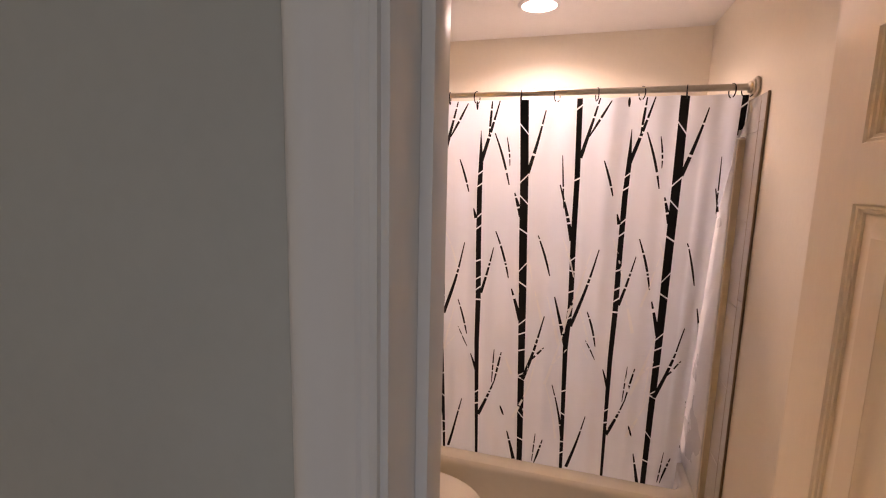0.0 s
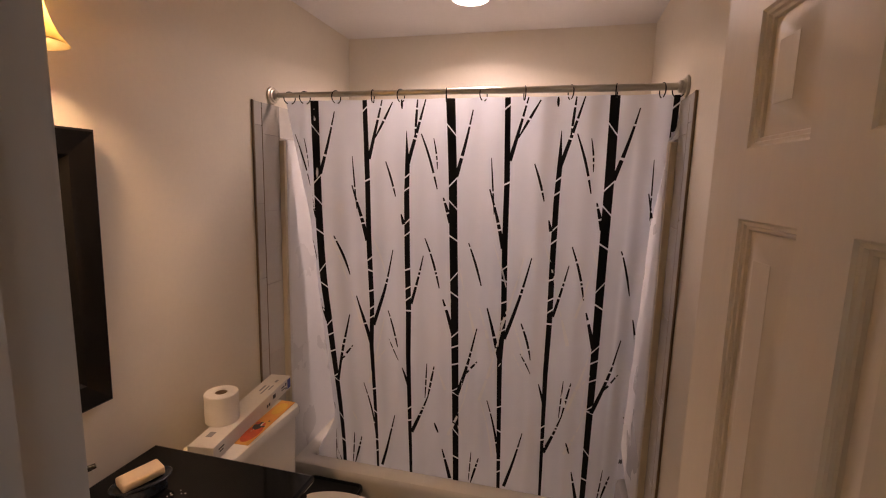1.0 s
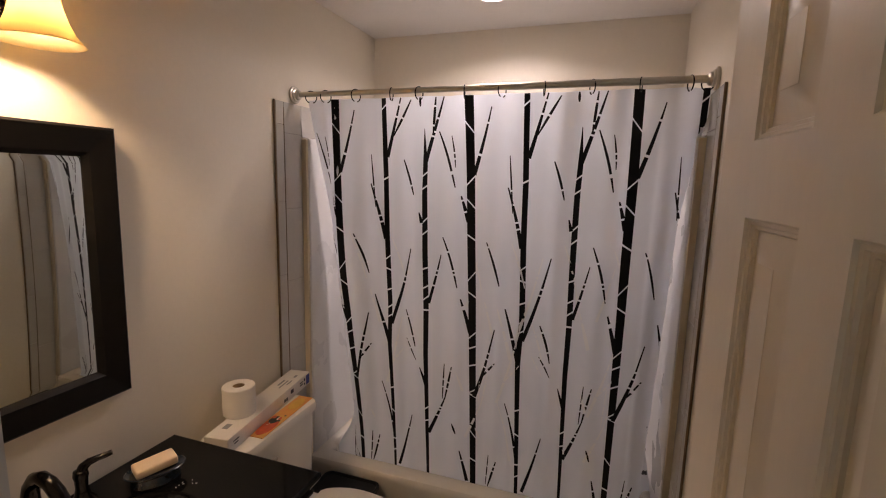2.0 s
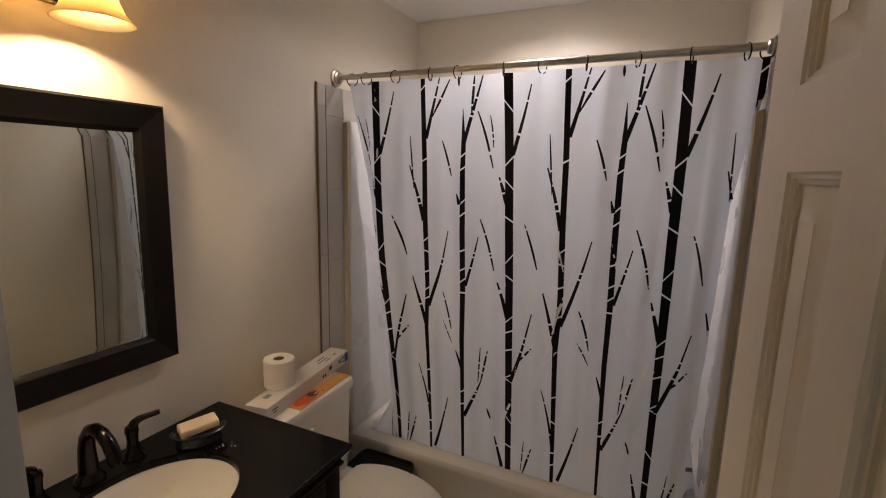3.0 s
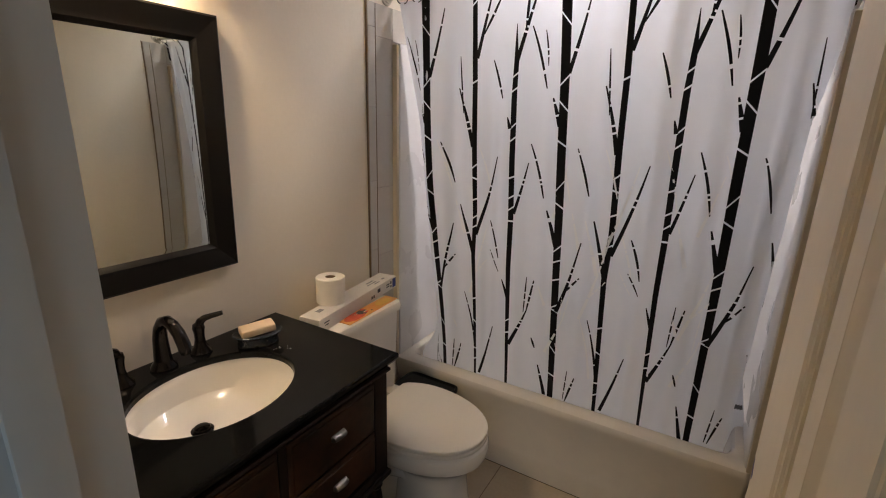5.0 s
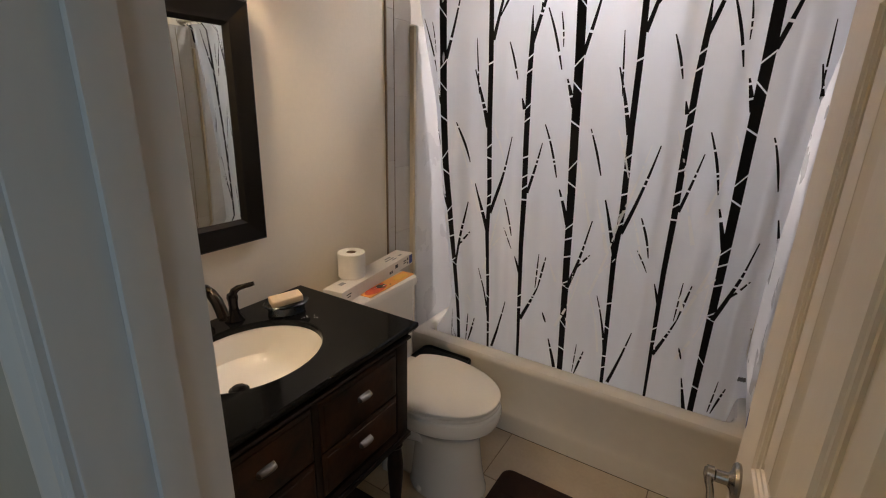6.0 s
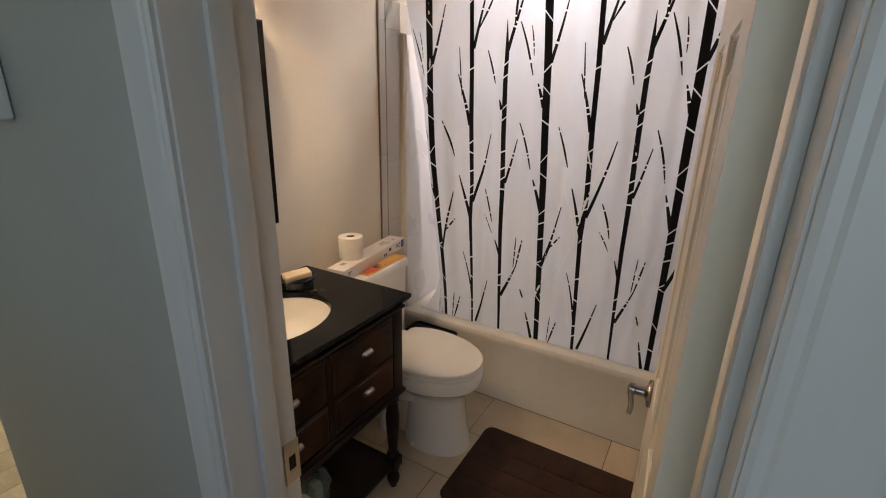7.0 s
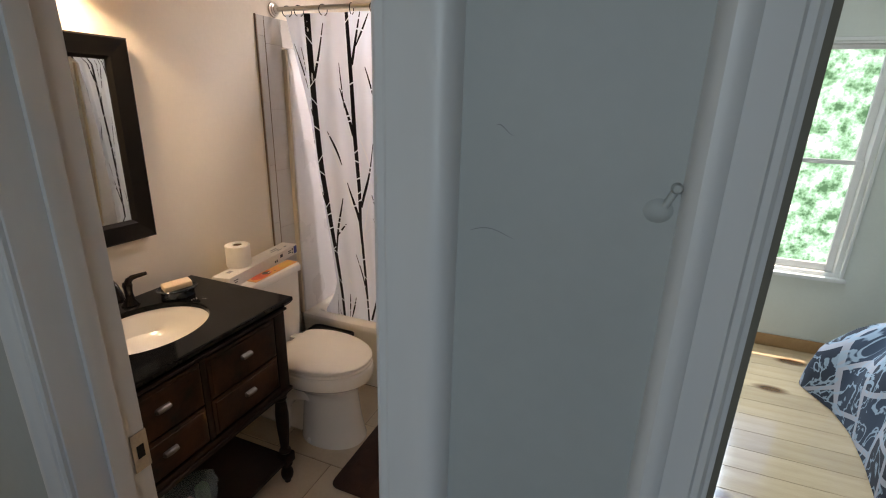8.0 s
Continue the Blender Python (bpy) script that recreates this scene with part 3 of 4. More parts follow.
# The print: three kinds of birch that repeat across the cloth. A branch is base, tip, width and bend.
BIRCH = {
    "a": dict(line=((0.742, 2.0), (0.748, 1.69), (0.749, 1.40), (0.751, 1.23), (0.753, 0.98), (0.755, 0.2)), width=(0.034, 0.034, 0.034, 0.033, 0.030, 0.022),
              cuts=((1.881, -2), (1.683, 1), (1.595, -1), (1.462, -.6), (1.304, 3.5), (1.227, -.6), (1.053, 1), (1.0, .5), (.921, .4), (.803, .7), (.782, -.4), (.601, -2), (.476, -.4)),
              twigs=((.762, 1.705, .829, 1.952, .0105, .06), (.738, 1.523, .710, 1.623, .0125, 0), (.744, 1.059, .704, 1.204, .0126, 0), (.687, 1.655, .625, 1.866, .0063, .05),
                     (.689, 1.732, .675, 1.85, .0042, .05), (.691, 1.251, .633, 1.456, .0063, .06), (.760, .779, .850, 1.097, .0105, .08), (.792, .876, .852, .953, .0063, 0),
                     (.866, 1.278, .812, 1.448, .0063, .05), (.728, .362, .696, .508, .0105, 0), (.812, .374, .826, .524, .0042, 0), (.823, .37, .860, .502, .0063, 0), (.680, .588, .664, .633, .0063, 0))),
    "b": dict(line=((.956, 2.0), (.960, 1.684), (.957, 1.456), (.959, 1.156), (.946, .96), (.952, .2)), width=(.021, .021, .022, .022, .021, .013),
              cuts=((1.961, .8), (1.684, .5), (1.355, .8), (1.304, -.3), (1.215, .4), (1.139, .7), (1.096, .6), (.755, .4), (.642, -.6), (.501, 0), (.445, .5)),
              twigs=((.968, 1.768, 1.031, 1.993, .0105, .03), (.998, 1.85, 1.074, 1.985, .0063, 0), (.950, 1.433, .894, 1.661, .0115, .03), (.912, 1.565, .899, 1.778, .0042, 0),
                     (.962, 1.06, 1.063, 1.401, .0105, .1), (.945, .971, .890, 1.186, .0126, 0), (1.074, .975, 1.030, 1.132, .0063, .05), (1.076, .914, 1.030, 1.002, .0042, 0),
                     (.949, .513, .894, .778, .0084, .05), (.976, .374, 1.050, .64, .0095, .06))),
    "c": dict(line=((1.152, 1.876), (1.152, 1.741), (1.147, 1.637), (1.145, 1.379), (1.146, 1.151), (1.141, .934), (1.145, .2)), width=(.002, .019, .021, .022, .022, .020, .010),
              cuts=((1.704, .8), (1.652, .7), (1.521, 1), (1.471, .8), (1.323, .4), (1.244, .6), (1.197, .8), (1.144, 0), (.694, .8), (.634, .4)),
              twigs=((1.154, 1.751, 1.227, 1.994, .0105, .04), (1.185, 1.851, 1.197, 1.992, .0063, 0), (1.133, 1.51, 1.123, 1.552, .0095, 0), (1.102, 1.621, 1.06, 1.759, .0063, .04),
                     (1.157, 1.175, 1.209, 1.384, .0084, .06), (1.141, .796, 1.114, .881, .0095, 0), (1.150, .577, 1.222, .759, .0105, .04), (1.218, .746, 1.250, .901, .0063, 0),
                     (1.207, .744, 1.217, .908, .0042, 0), (1.136, 1.958, 1.135, 1.992, .0063, 0))),
}
PRINT_LIFT = 0.0012


def along(pts, z):
    zs = [p[0] for p in pts]
    return float(np.interp(-z, [-q for q in zs], [p[1] for p in pts]))


def cloth_quad(bm, corners):
    """A small patch of print, laid on the cloth; corners in (u, z)."""
    if all(U0 < u < U1 for u, z in corners):
        bm.faces.new([bm.verts.new(hang(u, z) + cloth_normal(u, z) * PRINT_LIFT) for u, z in corners])


def birch_trunk(kind, du):
    d = BIRCH[kind]
    line = [(z, u) for u, z in d["line"]]
    wid = [(z, w) for (u, z), w in zip(d["line"], d["width"])]
    bm = bmesh.new()
    marks = sorted(d["cuts"], reverse=True)
    top, edges = d["line"][0][1], []
    pieces, upper, upper_t = [], top, 0.0
    for z, t in marks:
        pieces.append((upper, upper_t, z + 0.0035, t))
        upper, upper_t = z - 0.0035, t
    pieces.append((upper, upper_t, 0.21, 0.0))
    for za, ta, zb, tb in pieces:
        n = max(1, round((za - zb) / 0.035))
        for i in range(n):
            f0, f1 = i / n, (i + 1) / n
            quad = []
            for f, s in ((f0, -1), (f0, 1), (f1, 1), (f1, -1)):
                zc = za + (zb - za) * f
                w = along(wid, zc) / 2
                tilt = (ta * (1 - f) + tb * f) if n > 1 else (ta if f == f0 else tb)
                if n > 1 and 0 < f < 1:
                    tilt = ta * max(0.0, 1 - f * 3) + tb * max(0.0, 1 - (1 - f) * 3)
                tilt = max(-1.2, min(1.2, tilt))
                z = min(zc + s * w * tilt, 1.9945)
                quad.append((along(line, zc) + du + s * w, z))
            cloth_quad(bm, quad)
    return bm


def birch_twig(u0, z0, u1, z1, w, bend, du, rng):
    bm = bmesh.new()
    length = math.hypot(u1 - u0, z1 - z0)
    nx, nz = -(z1 - z0) / length, (u1 - u0) / length
    side = 1 if u1 > u0 else -1
    n = max(4, round(length / 0.022))
    cuts = [rng.uniform(0.25, 0.9) for _ in range(0 if length < 0.09 else rng.choice((1, 2, 2, 3)))]
    detached = w < 0.0066

    def spot(f, s):
        b = bend * math.sin(f * math.pi) * length
        ww = 1.5 * w * (0.45 + 0.55 * math.sin(math.pi * f) if detached else 1.0 - 0.72 * f ** 1.3) / 2
        return (u0 + (u1 - u0) * f + (0.55 if side < 0 else 0.12) * b + s * nx * ww + du, min(z0 + (z1 - z0) * f - abs(b) * 0.2 + s * nz * ww, 1.9945))

    g = 0.0035 / length
    stops = sorted([0.0, 1.0] + cuts)
    for a, b in zip(stops, stops[1:]):
        a, b = a + (g if a > 0 else 0), b - (g if b < 1 else 0)
        if b - a < 0.02:
            continue
        k = max(1, round((b - a) * n))
        for i in range(k):
            f0, f1 = a + (b - a) * i / k, a + (b - a) * (i + 1) / k
            cloth_quad(bm, [spot(f0, -1), spot(f0, 1), spot(f1, 1), spot(f1, -1)])
    return bm


for shift, kinds in ((-1.13, "bc"), (-0.562, "abc"), (0.0, "abc"), (0.583, "ab")):
    for kind in kinds:
        du = shift - (0.022 if shift == -0.562 and kind == "c" else 0.0)
        bm = birch_trunk(kind, du)
        if not bm.verts:
            bm.free()
            continue
        tree = part("tree_print", bm, TREE, curtain, "black birch trunk print")
        rng = random.Random(ord(kind) * 7)
        for tw in BIRCH[kind]["twigs"]:
            bm = birch_twig(*tw, du, rng)
            if bm.verts:
                part("branch_print", bm, TREE, tree)
            else:
                bm.free()
for u0, u1, z0, z1 in ((1.662, 1.697, 0.600, 0.655), (1.664, 1.697, 0.800, 0.838), (1.668, 1.697, 0.46, 0.48)):
    fold_bm = bmesh.new()
    for i in range(4):
        a, b = u0 + (u1 - u0) * i / 4, u0 + (u1 - u0) * (i + 1) / 4
        cloth_quad(fold_bm, [(a, z0), (b, z0 + 0.004), (b, z1 + 0.004), (a, z1)])
    part("fold_print", fold_bm, mat("grey_print", (0.16, 0.16, 0.17), 0.6), curtain, "print caught in the folded edge")
# pale ghost branches of the liner showing through
GHOST = sheer("pale_print", (0.90, 0.90, 0.90), (0.9, 0.9, 0.9), 0.2, 0.4)
for shift, kind in ((-0.43, "c"), (-0.40, "a"), (0.10, "a"), (-0.03, "b"), (0.09, "c"), (0.48, "a")):
    rng = random.Random(11)
    ghost = None
    for tw in BIRCH[kind]["twigs"]:
        if 0.45 < tw[1] < 1.35:
            bm = birch_twig(*tw[:4], tw[4] * 0.8, tw[5], shift, rng)
            if bm.verts:
                ghost = part("ghost_print", bm, GHOST, curtain, "faint white branch print")
            else:
                bm.free()
ring_bm = tube([(0.0, 0.022 * math.sin(a), -0.006 - 0.024 * math.cos(a)) for a in [radians(20 + 320 * k / 18) for k in range(19)]], 0.0021, 8)
ring0 = tagged(obj("curtain_ring", ring_bm, BLACKP), "black plastic shower curtain ring on the rod", "curtain ring", "curtain rings")
spots = (0.079, 0.148, 0.285, 0.439, 0.553, 0.731, 0.870, 1.018, 1.176, 1.326, 1.470, 1.519)
for i, x in enumerate(spots):
    m = pose(x, RY + 0.007, RZ - 0.004, 0, 0, (-55, -40, -25, 8, -20, 12, -28, 14, 25, -12, 15, 50)[i])
    if i == 0:
        ring0.matrix_world = m
    else:
        copy_thing(ring0, m)

# ---- bathroom floor ----
base = structure("floor", bbox(0.0, BATH_Y - 0.13, -0.05, 1.545, 1.963, -0.003, 0), GROUT, "beige ceramic tile floor with brown grout")
TW, TH = 0.62, 0.3075
for r in range(6):
    y1 = 1.961 - r * TH
    y0 = max(y1 - TH, 0.36)
    off = 0.617 if r % 2 == 0 else 0.307
    x = off - 2 * TW
    while x < 1.545:
        a, b = max(x, 0.001), min(x + TW, 1.544)
        if b - a > 0.03 and y1 - y0 > 0.03:
            part("floor_tile", bbox(a + 0.002, y0 + 0.002, -0.012, b - 0.002, y1 - 0.002, 0.0, 0.0015, 1), FTILE, base)
        x += TW

# ---- bath mat ----
rug = thing("bath_mat", "dark brown memory foam bath mat on the tiles", "bath mat")
MX0, MX1, MY0, MY1 = 0.685, 1.485, 1.232, 1.735
bm = bmesh.new()
rings(bm, [[(x, y, z) for x, y in rounded(MX0 + i, MY0 + i, MX1 - i, MY1 - i, 0.045 - i * 0.6, 6)] for i, z in ((0.004, 0.001), (0.0, 0.006), (0.003, 0.012), (0.014, 0.016), (0.022, 0.0145), (0.028, 0.017))], True, True)
part("pad", bm, RUG, rug)
for i in range(5):
    for j in range(4):
        x0, y0 = MX0 + 0.045 + i * 0.143, MY0 + 0.042 + j * 0.106
        sx = 0.136 if (i + j) % 2 else 0.132
        bm = bbox(x0, y0, 0.0165, x0 + sx, y0 + 0.100, 0.0195, 0.0028, 2)
        part("pile_block", bm, RUG, rug)


# ---- vanity ----
van = thing("vanity_cabinet", "dark espresso wooden vanity with four drawers on turned legs", "vanity")
VX, VY0, VY1 = 0.530, 0.478, 1.222
part("back_panel", bbox(0.012, VY0 + 0.02, 0.485, 0.024, VY1 - 0.02, 0.70, 0.002), WOOD, van)
for y0, y1 in ((VY0 + 0.004, VY0 + 0.020), (VY1 - 0.020, VY1 - 0.004)):
    part("side_panel", bbox(0.012, y0, 0.485, VX - 0.012, y1, 0.830, 0.002), WOOD, van)
part("bottom_panel", bbox(0.012, VY0 + 0.02, 0.485, VX - 0.02, VY1 - 0.02, 0.497, 0.002), WOOD, van)
part("front_panel", bbox(VX - 0.034, VY0 + 0.02, 0.497, VX - 0.022, VY1 - 0.02, 0.826, 0.002), WOOD, van)
for y0, y1 in ((VY0, VY0 + 0.055), (VY1 - 0.055, VY1)):
    part("corner_post", bbox(VX - 0.055, y0, 0.465, VX, y1, 0.832, 0.004), WOOD, van)
part("top_rail", bbox(VX - 0.030, VY0 + 0.055, 0.812, VX - 0.003, VY1 - 0.055, 0.832, 0.002), WOOD, van)
part("bottom_rail", bbox(VX - 0.030, VY0 + 0.055, 0.478, VX + 0.004, VY1 - 0.055, 0.505, 0.006), WOOD, van)
part("base_moulding", bbox(VX - 0.02, VY0 - 0.006, 0.462, VX + 0.012, VY1 + 0.006, 0.480, 0.006, 3), WOOD, van)
part("base_moulding", bbox(0.012, VY1 - 0.012, 0.462, VX - 0.02, VY1 + 0.006, 0.480, 0.006, 3), WOOD, van)
part("crown_moulding", bbox(VX - 0.02, VY0 - 0.008, 0.822, VX + 0.010, VY1 + 0.008, 0.8335, 0.005, 3), WOOD, van)
part("mid_post", bbox(VX - 0.03, 0.826, 0.505, VX - 0.002, 0.848, 0.812, 0.002), WOOD, van)
part("end_panel", bbox(0.06, VY1 - 0.008, 0.52, VX - 0.06, VY1 - 0.001, 0.80, 0.004), WOOD, van)
WOOD2 = mat("drawer_wood", (0.044, 0.016, 0.006), 0.46, vary=0.3, scale=9, fine=50, bump=0.10, color2=(0.002, 0.0015, 0.001), stretch=(1, 1, 1), spec=0.2)
for y0, y1 in ((VY0 + 0.058, 0.824), (0.850, VY1 - 0.058)):
    for z0, z1 in ((0.652, 0.808), (0.510, 0.646)):
        bm = bmesh.new()
        f = VX + 0.006
        loops = []
        for inset, x in ((0.0, VX - 0.02), (0.0, f - 0.009), (0.004, f - 0.006), (0.010, f - 0.004), (0.012, f - 0.001), (0.016, f), (0.030, f)):
            loops.append([(x, y, z) for y, z in ((y0 + inset, z0 + inset), (y1 - inset, z0 + inset), (y1 - inset, z1 - inset), (y0 + inset, z1 - inset))])
        rings(bm, loops, True, True)
        drawer = part("drawer_front", bm, WOOD2, van)
        yc, zc = (y0 + y1) / 2, (z0 + z1) / 2 + 0.004
        pull = bmesh.new()
        ring = []
        for k in range(9):
            a = radians(180 * k / 8)
            ring.append([(f - 0.003 + 0.020 * math.sin(a) * w, yc + dy * 0.9, zc + 0.006 + 0.010 * math.cos(a) * (0.6 + 0.4 * w)) for dy, w in ((-0.028, 0.15), (-0.024, 0.85), (-0.012, 1.0), (0.012, 1.0), (0.024, 0.85), (0.028, 0.15))])
        rings(pull, ring, True, True, False)
        p = part("cup_pull", pull, AGED, drawer, "aged nickel cup pull")
        part("back_plate", bbox(f - 0.004, yc - 0.030, zc - 0.008, f - 0.001, yc + 0.030, zc + 0.020, 0.001, 1), AGED, p)
LEG = [(0.022, 0.462), (0.029, 0.456), (0.030, 0.446), (0.024, 0.438), (0.026, 0.428), (0.020, 0.418), (0.024, 0.39), (0.0275, 0.35), (0.026, 0.30), (0.021, 0.23), (0.0175, 0.178), (0.024, 0.170), (0.0255, 0.164), (0.019, 0.156), (0.021, 0.150)]
FOOT = [(0.021, 0.106), (0.027, 0.098), (0.026, 0.090), (0.015, 0.082), (0.018, 0.073), (0.025, 0.058), (0.0265, 0.042), (0.022, 0.022), (0.014, 0.010), (0.013, 0.0)]
for x in (0.05, 0.500):
    for y in (VY0 + 0.030, VY1 - 0.030):
        leg = part("leg", lathe(LEG, (x, y, 0), n=20), WOOD, van)
        part("block", bbox(x - 0.028, y - 0.028, 0.104, x + 0.028, y + 0.028, 0.152, 0.006), WOOD, leg)
        part("foot", lathe(FOOT, (x, y, 0), n=20), WOOD, leg)
part("shelf", bbox(0.03, VY0 + 0.02, 0.112, 0.515, VY1 - 0.02, 0.132, 0.003), WOOD, van)

BX, BYC, BA, BB = 0.270, 0.856, 0.166, 0.204
bm = bmesh.new()
CX0, CX1, CY0, CY1, CZ0, CZ1 = 0.001, 0.541, 0.447, 1.265, 0.834, 0.866
N = 64
rim, out = [], []
for i in range(N):
    a = 2 * math.pi * i / N
    c, s = math.cos(a), math.sin(a)
    rim.append((BX + BA * c, BYC + BB * s))
    t = min(((CX1 if c > 0 else CX0) - BX) / c if abs(c) > 1e-6 else 9, ((CY1 if s > 0 else CY0) - BYC) / s if abs(s) > 1e-6 else 9)
    out.append([BX + t * c, BYC + t * s])
for cx in (CX0, CX1):
    for cy in (CY0, CY1):
        k = min(range(N), key=lambda i: (out[i][0] - cx) ** 2 + (out[i][1] - cy) ** 2)
        out[k] = [cx, cy]


def scaled(ring, d):
    return [(BX + (x - BX) * (1 + d / BA), BYC + (y - BYC) * (1 + d / BB)) for x, y in ring]


def clipped(ring, d):
    return [(min(max(x, CX0 + d), CX1 - d), min(max(y, CY0 + d), CY1 - d)) for x, y in ring]


prof = [(rim, CZ1 - 0.019), (rim, CZ1 - 0.006), (scaled(rim, 0.002), CZ1 - 0.001), (scaled(rim, 0.006), CZ1), (clipped(out, 0.006), CZ1), (clipped(out, 0.001), CZ1 - 0.002), (out, CZ1 - 0.007), (out, CZ1 - 0.016), (clipped(out, 0.006), CZ0 + 0.006), (clipped(out, 0.012), CZ0), (scaled(rim, 0.03), CZ0), (rim, CZ1 - 0.019)]
rings(bm, [[(x, y, z) for x, y in r] for r, z in prof], False, False)
bmesh.ops.remove_doubles(bm, verts=bm.verts[:], dist=1e-5)
tagged(obj("stone_countertop", bm, GRAN, False), "polished black stone countertop with an oval sink cut-out", "countertop")
sink = thing("sink", "white oval undermount porcelain sink", "sink")
bm = bmesh.new()
loops = []
DX, DY, DZ = 0.220, 0.836, 0.735
for k, z in ((1.03, 0.833), (1.015, 0.833), (1.0, 0.828), (0.985, 0.81), (0.95, 0.785), (0.86, 0.755), (0.66, 0.733), (0.36, 0.724), (0.10, 0.722),
             (0.10, 0.710), (0.40, 0.712), (0.70, 0.722), (0.92, 0.744), (1.02, 0.78), (1.03, 0.82)):
    deep = max(0.0, min(1.0, (0.81 - z) / 0.08))
    loops.append([(x, y, z + 0.013) for x, y in oval(BX + (DX - BX) * deep * 0.7, BYC + (DY - BYC) * deep, (BA - 0.012 * deep) * k, BB * k)])
rings(bm, loops + [loops[0]], False, False)
part("bowl", bm, PORC, sink)
drain = part("drain", lathe([(0.028, DZ - 0.002), (0.028, DZ + 0.002), (0.024, DZ + 0.004)], (DX, DY, 0)), BRONZE, sink, "oil-rubbed bronze drain")
part("stopper", lathe([(0.020, DZ + 0.003), (0.021, DZ + 0.007), (0.019, DZ + 0.010), (0.010, DZ + 0.012), (0.002, DZ + 0.0125)], (DX, DY, 0)), BRONZE, drain, "domed bronze pop-up stopper")

faucet = thing("faucet", "oil-rubbed bronze widespread faucet with two levers", "faucet")
FX, FY = 0.062, 0.842
spout = part("spout", tube([(FX, FY, 0.866), (FX, FY, 0.886), (FX, FY, 0.92), (FX + 0.001, FY, 0.955), (FX + 0.008, FY, 0.985), (FX + 0.024, FY, 1.006), (FX + 0.048, FY, 1.015), (FX + 0.074, FY, 1.009), (FX + 0.096, FY, 0.992), (FX + 0.112, FY, 0.968), (FX + 0.119, FY, 0.950)],
                           [0.027, 0.0225, 0.0205, 0.0185, 0.0165, 0.0155, 0.0150, 0.0150, 0.0155, 0.0160, 0.0165], 22), BRONZE, faucet)
part("collar", lathe([(0.033, 0.866), (0.034, 0.871), (0.030, 0.878), (0.024, 0.886), (0.022, 0.892)], (FX, FY, 0)), BRONZE, spout)
part("aerator", lathe([(0.0125, 0.0), (0.0125, 0.01)], (FX + 0.117, FY, 0.943)), BRONZE, spout)
for y, s in ((0.949, 1), (0.735, -1)):
    h = part("handle", lathe([(0.029, 0.866), (0.030, 0.870), (0.026, 0.876), (0.017, 0.890), (0.0135, 0.910), (0.0145, 0.930), (0.017, 0.942), (0.015, 0.953), (0.006, 0.958)], (FX, y, 0)), BRONZE, faucet)
    part("lever", tube([(FX, y, 0.945), (FX + 0.004, y + s * 0.006, 0.962), (FX + 0.010, y + s * 0.016, 0.970), (FX + 0.020, y + s * 0.030, 0.974), (FX + 0.030, y + s * 0.044, 0.977), (FX + 0.038, y + s * 0.054, 0.980)], [0.013, 0.0115, 0.0095, 0.008, 0.0075, 0.0065], 12), BRONZE, h)

dish = thing("soap_dish", "dark oval soap dish with a speckled side", "soap dish", pose(0.152, 1.076, 0.866, 0, 0, 62))
bm = bmesh.new()
rings(bm, [[(x, y, z) for x, y in oval(0, 0, 0.066 * k, 0.043 * k, 36)] for k, z in ((0.86, 0.0), (0.90, 0.004), (0.86, 0.014), (0.90, 0.028), (1.06, 0.033), (1.10, 0.037), (1.06, 0.0385), (0.92, 0.034), (0.5, 0.031))])
part("bowl", bm, mat("dish_glaze", (0.020, 0.030, 0.042), 0.16, vary=0.4, scale=60, fine=240, color2=(0.006, 0.007, 0.009), bump=0.02), dish)
soap = tagged(obj("soap_bar", bbox(-0.050, -0.026, 0, 0.050, 0.026, 0.024, 0.007, 3), SOAP), "pale yellow bar of soap in the dish", "soap")
soap.matrix_world = pose(0.150, 1.078, 0.902, 3, -4, 66)
rng = random.Random(4)
for i in range(7):
    c = tagged(obj("soap_crumb", lathe([(0.0020, 0.0), (0.0024, 0.0008), (0.0012, 0.0013)], n=8, sx=rng.uniform(0.5, 1.3), sy=0.6), PAPER), "small white soap crumb on the black counter", "soap crumb", "soap crumbs")
    c.matrix_world = pose(0.250 + rng.uniform(-0.03, 0.02), 1.080 + rng.uniform(-0.02, 0.035), 0.8662, 0, 0, rng.uniform(0, 180))

# ---- mirror ----
mir = thing("mirror", "rectangular wall mirror in a wide black wooden frame", "mirror", pose(0.001, 0, 1.09, 0, 0.8, 0) @ pose(0, 0, -1.09))
MY_0, MY_1, MZ0, MZ1, MF = 0.580, 1.117, 1.090, 1.793, 0.074
for name, a in (("frame_side", 0), ("frame_side", 1), ("frame_rail", 2), ("frame_rail", 3)):
    bm = bmesh.new()
    sec = [(0.0, 0.002), (0.0, 0.030), (0.006, 0.036), (0.020, 0.033), (0.050, 0.026), (0.062, 0.026), (0.070, 0.018), (0.074, 0.012), (0.074, 0.002)]
    ends = []
    for e in (0, 1):
        loop = []
        for d, x in sec:
            y0, y1, z0, z1 = MY_0 + d, MY_1 - d, MZ0 + d, MZ1 - d
            loop.append({0: (x, y0, (z0, z1)[e]), 1: (x, y1, (z0, z1)[e]), 2: (x, (y0, y1)[e], z0), 3: (x, (y0, y1)[e], z1)}[a])
        ends.append(loop)
    rings(bm, ends)
    part(name, bm, BLACKF, mir)
glass = bpy.data.materials.new("mirror_silver")
glass.use_nodes = True
g = glass.node_tree.nodes["Principled BSDF"]
g.inputs["Base Color"].default_value, g.inputs["Metallic"].default_value, g.inputs["Roughness"].default_value = (0.78, 0.81, 0.76, 1), 1.0, 0.015
bm = bmesh.new()
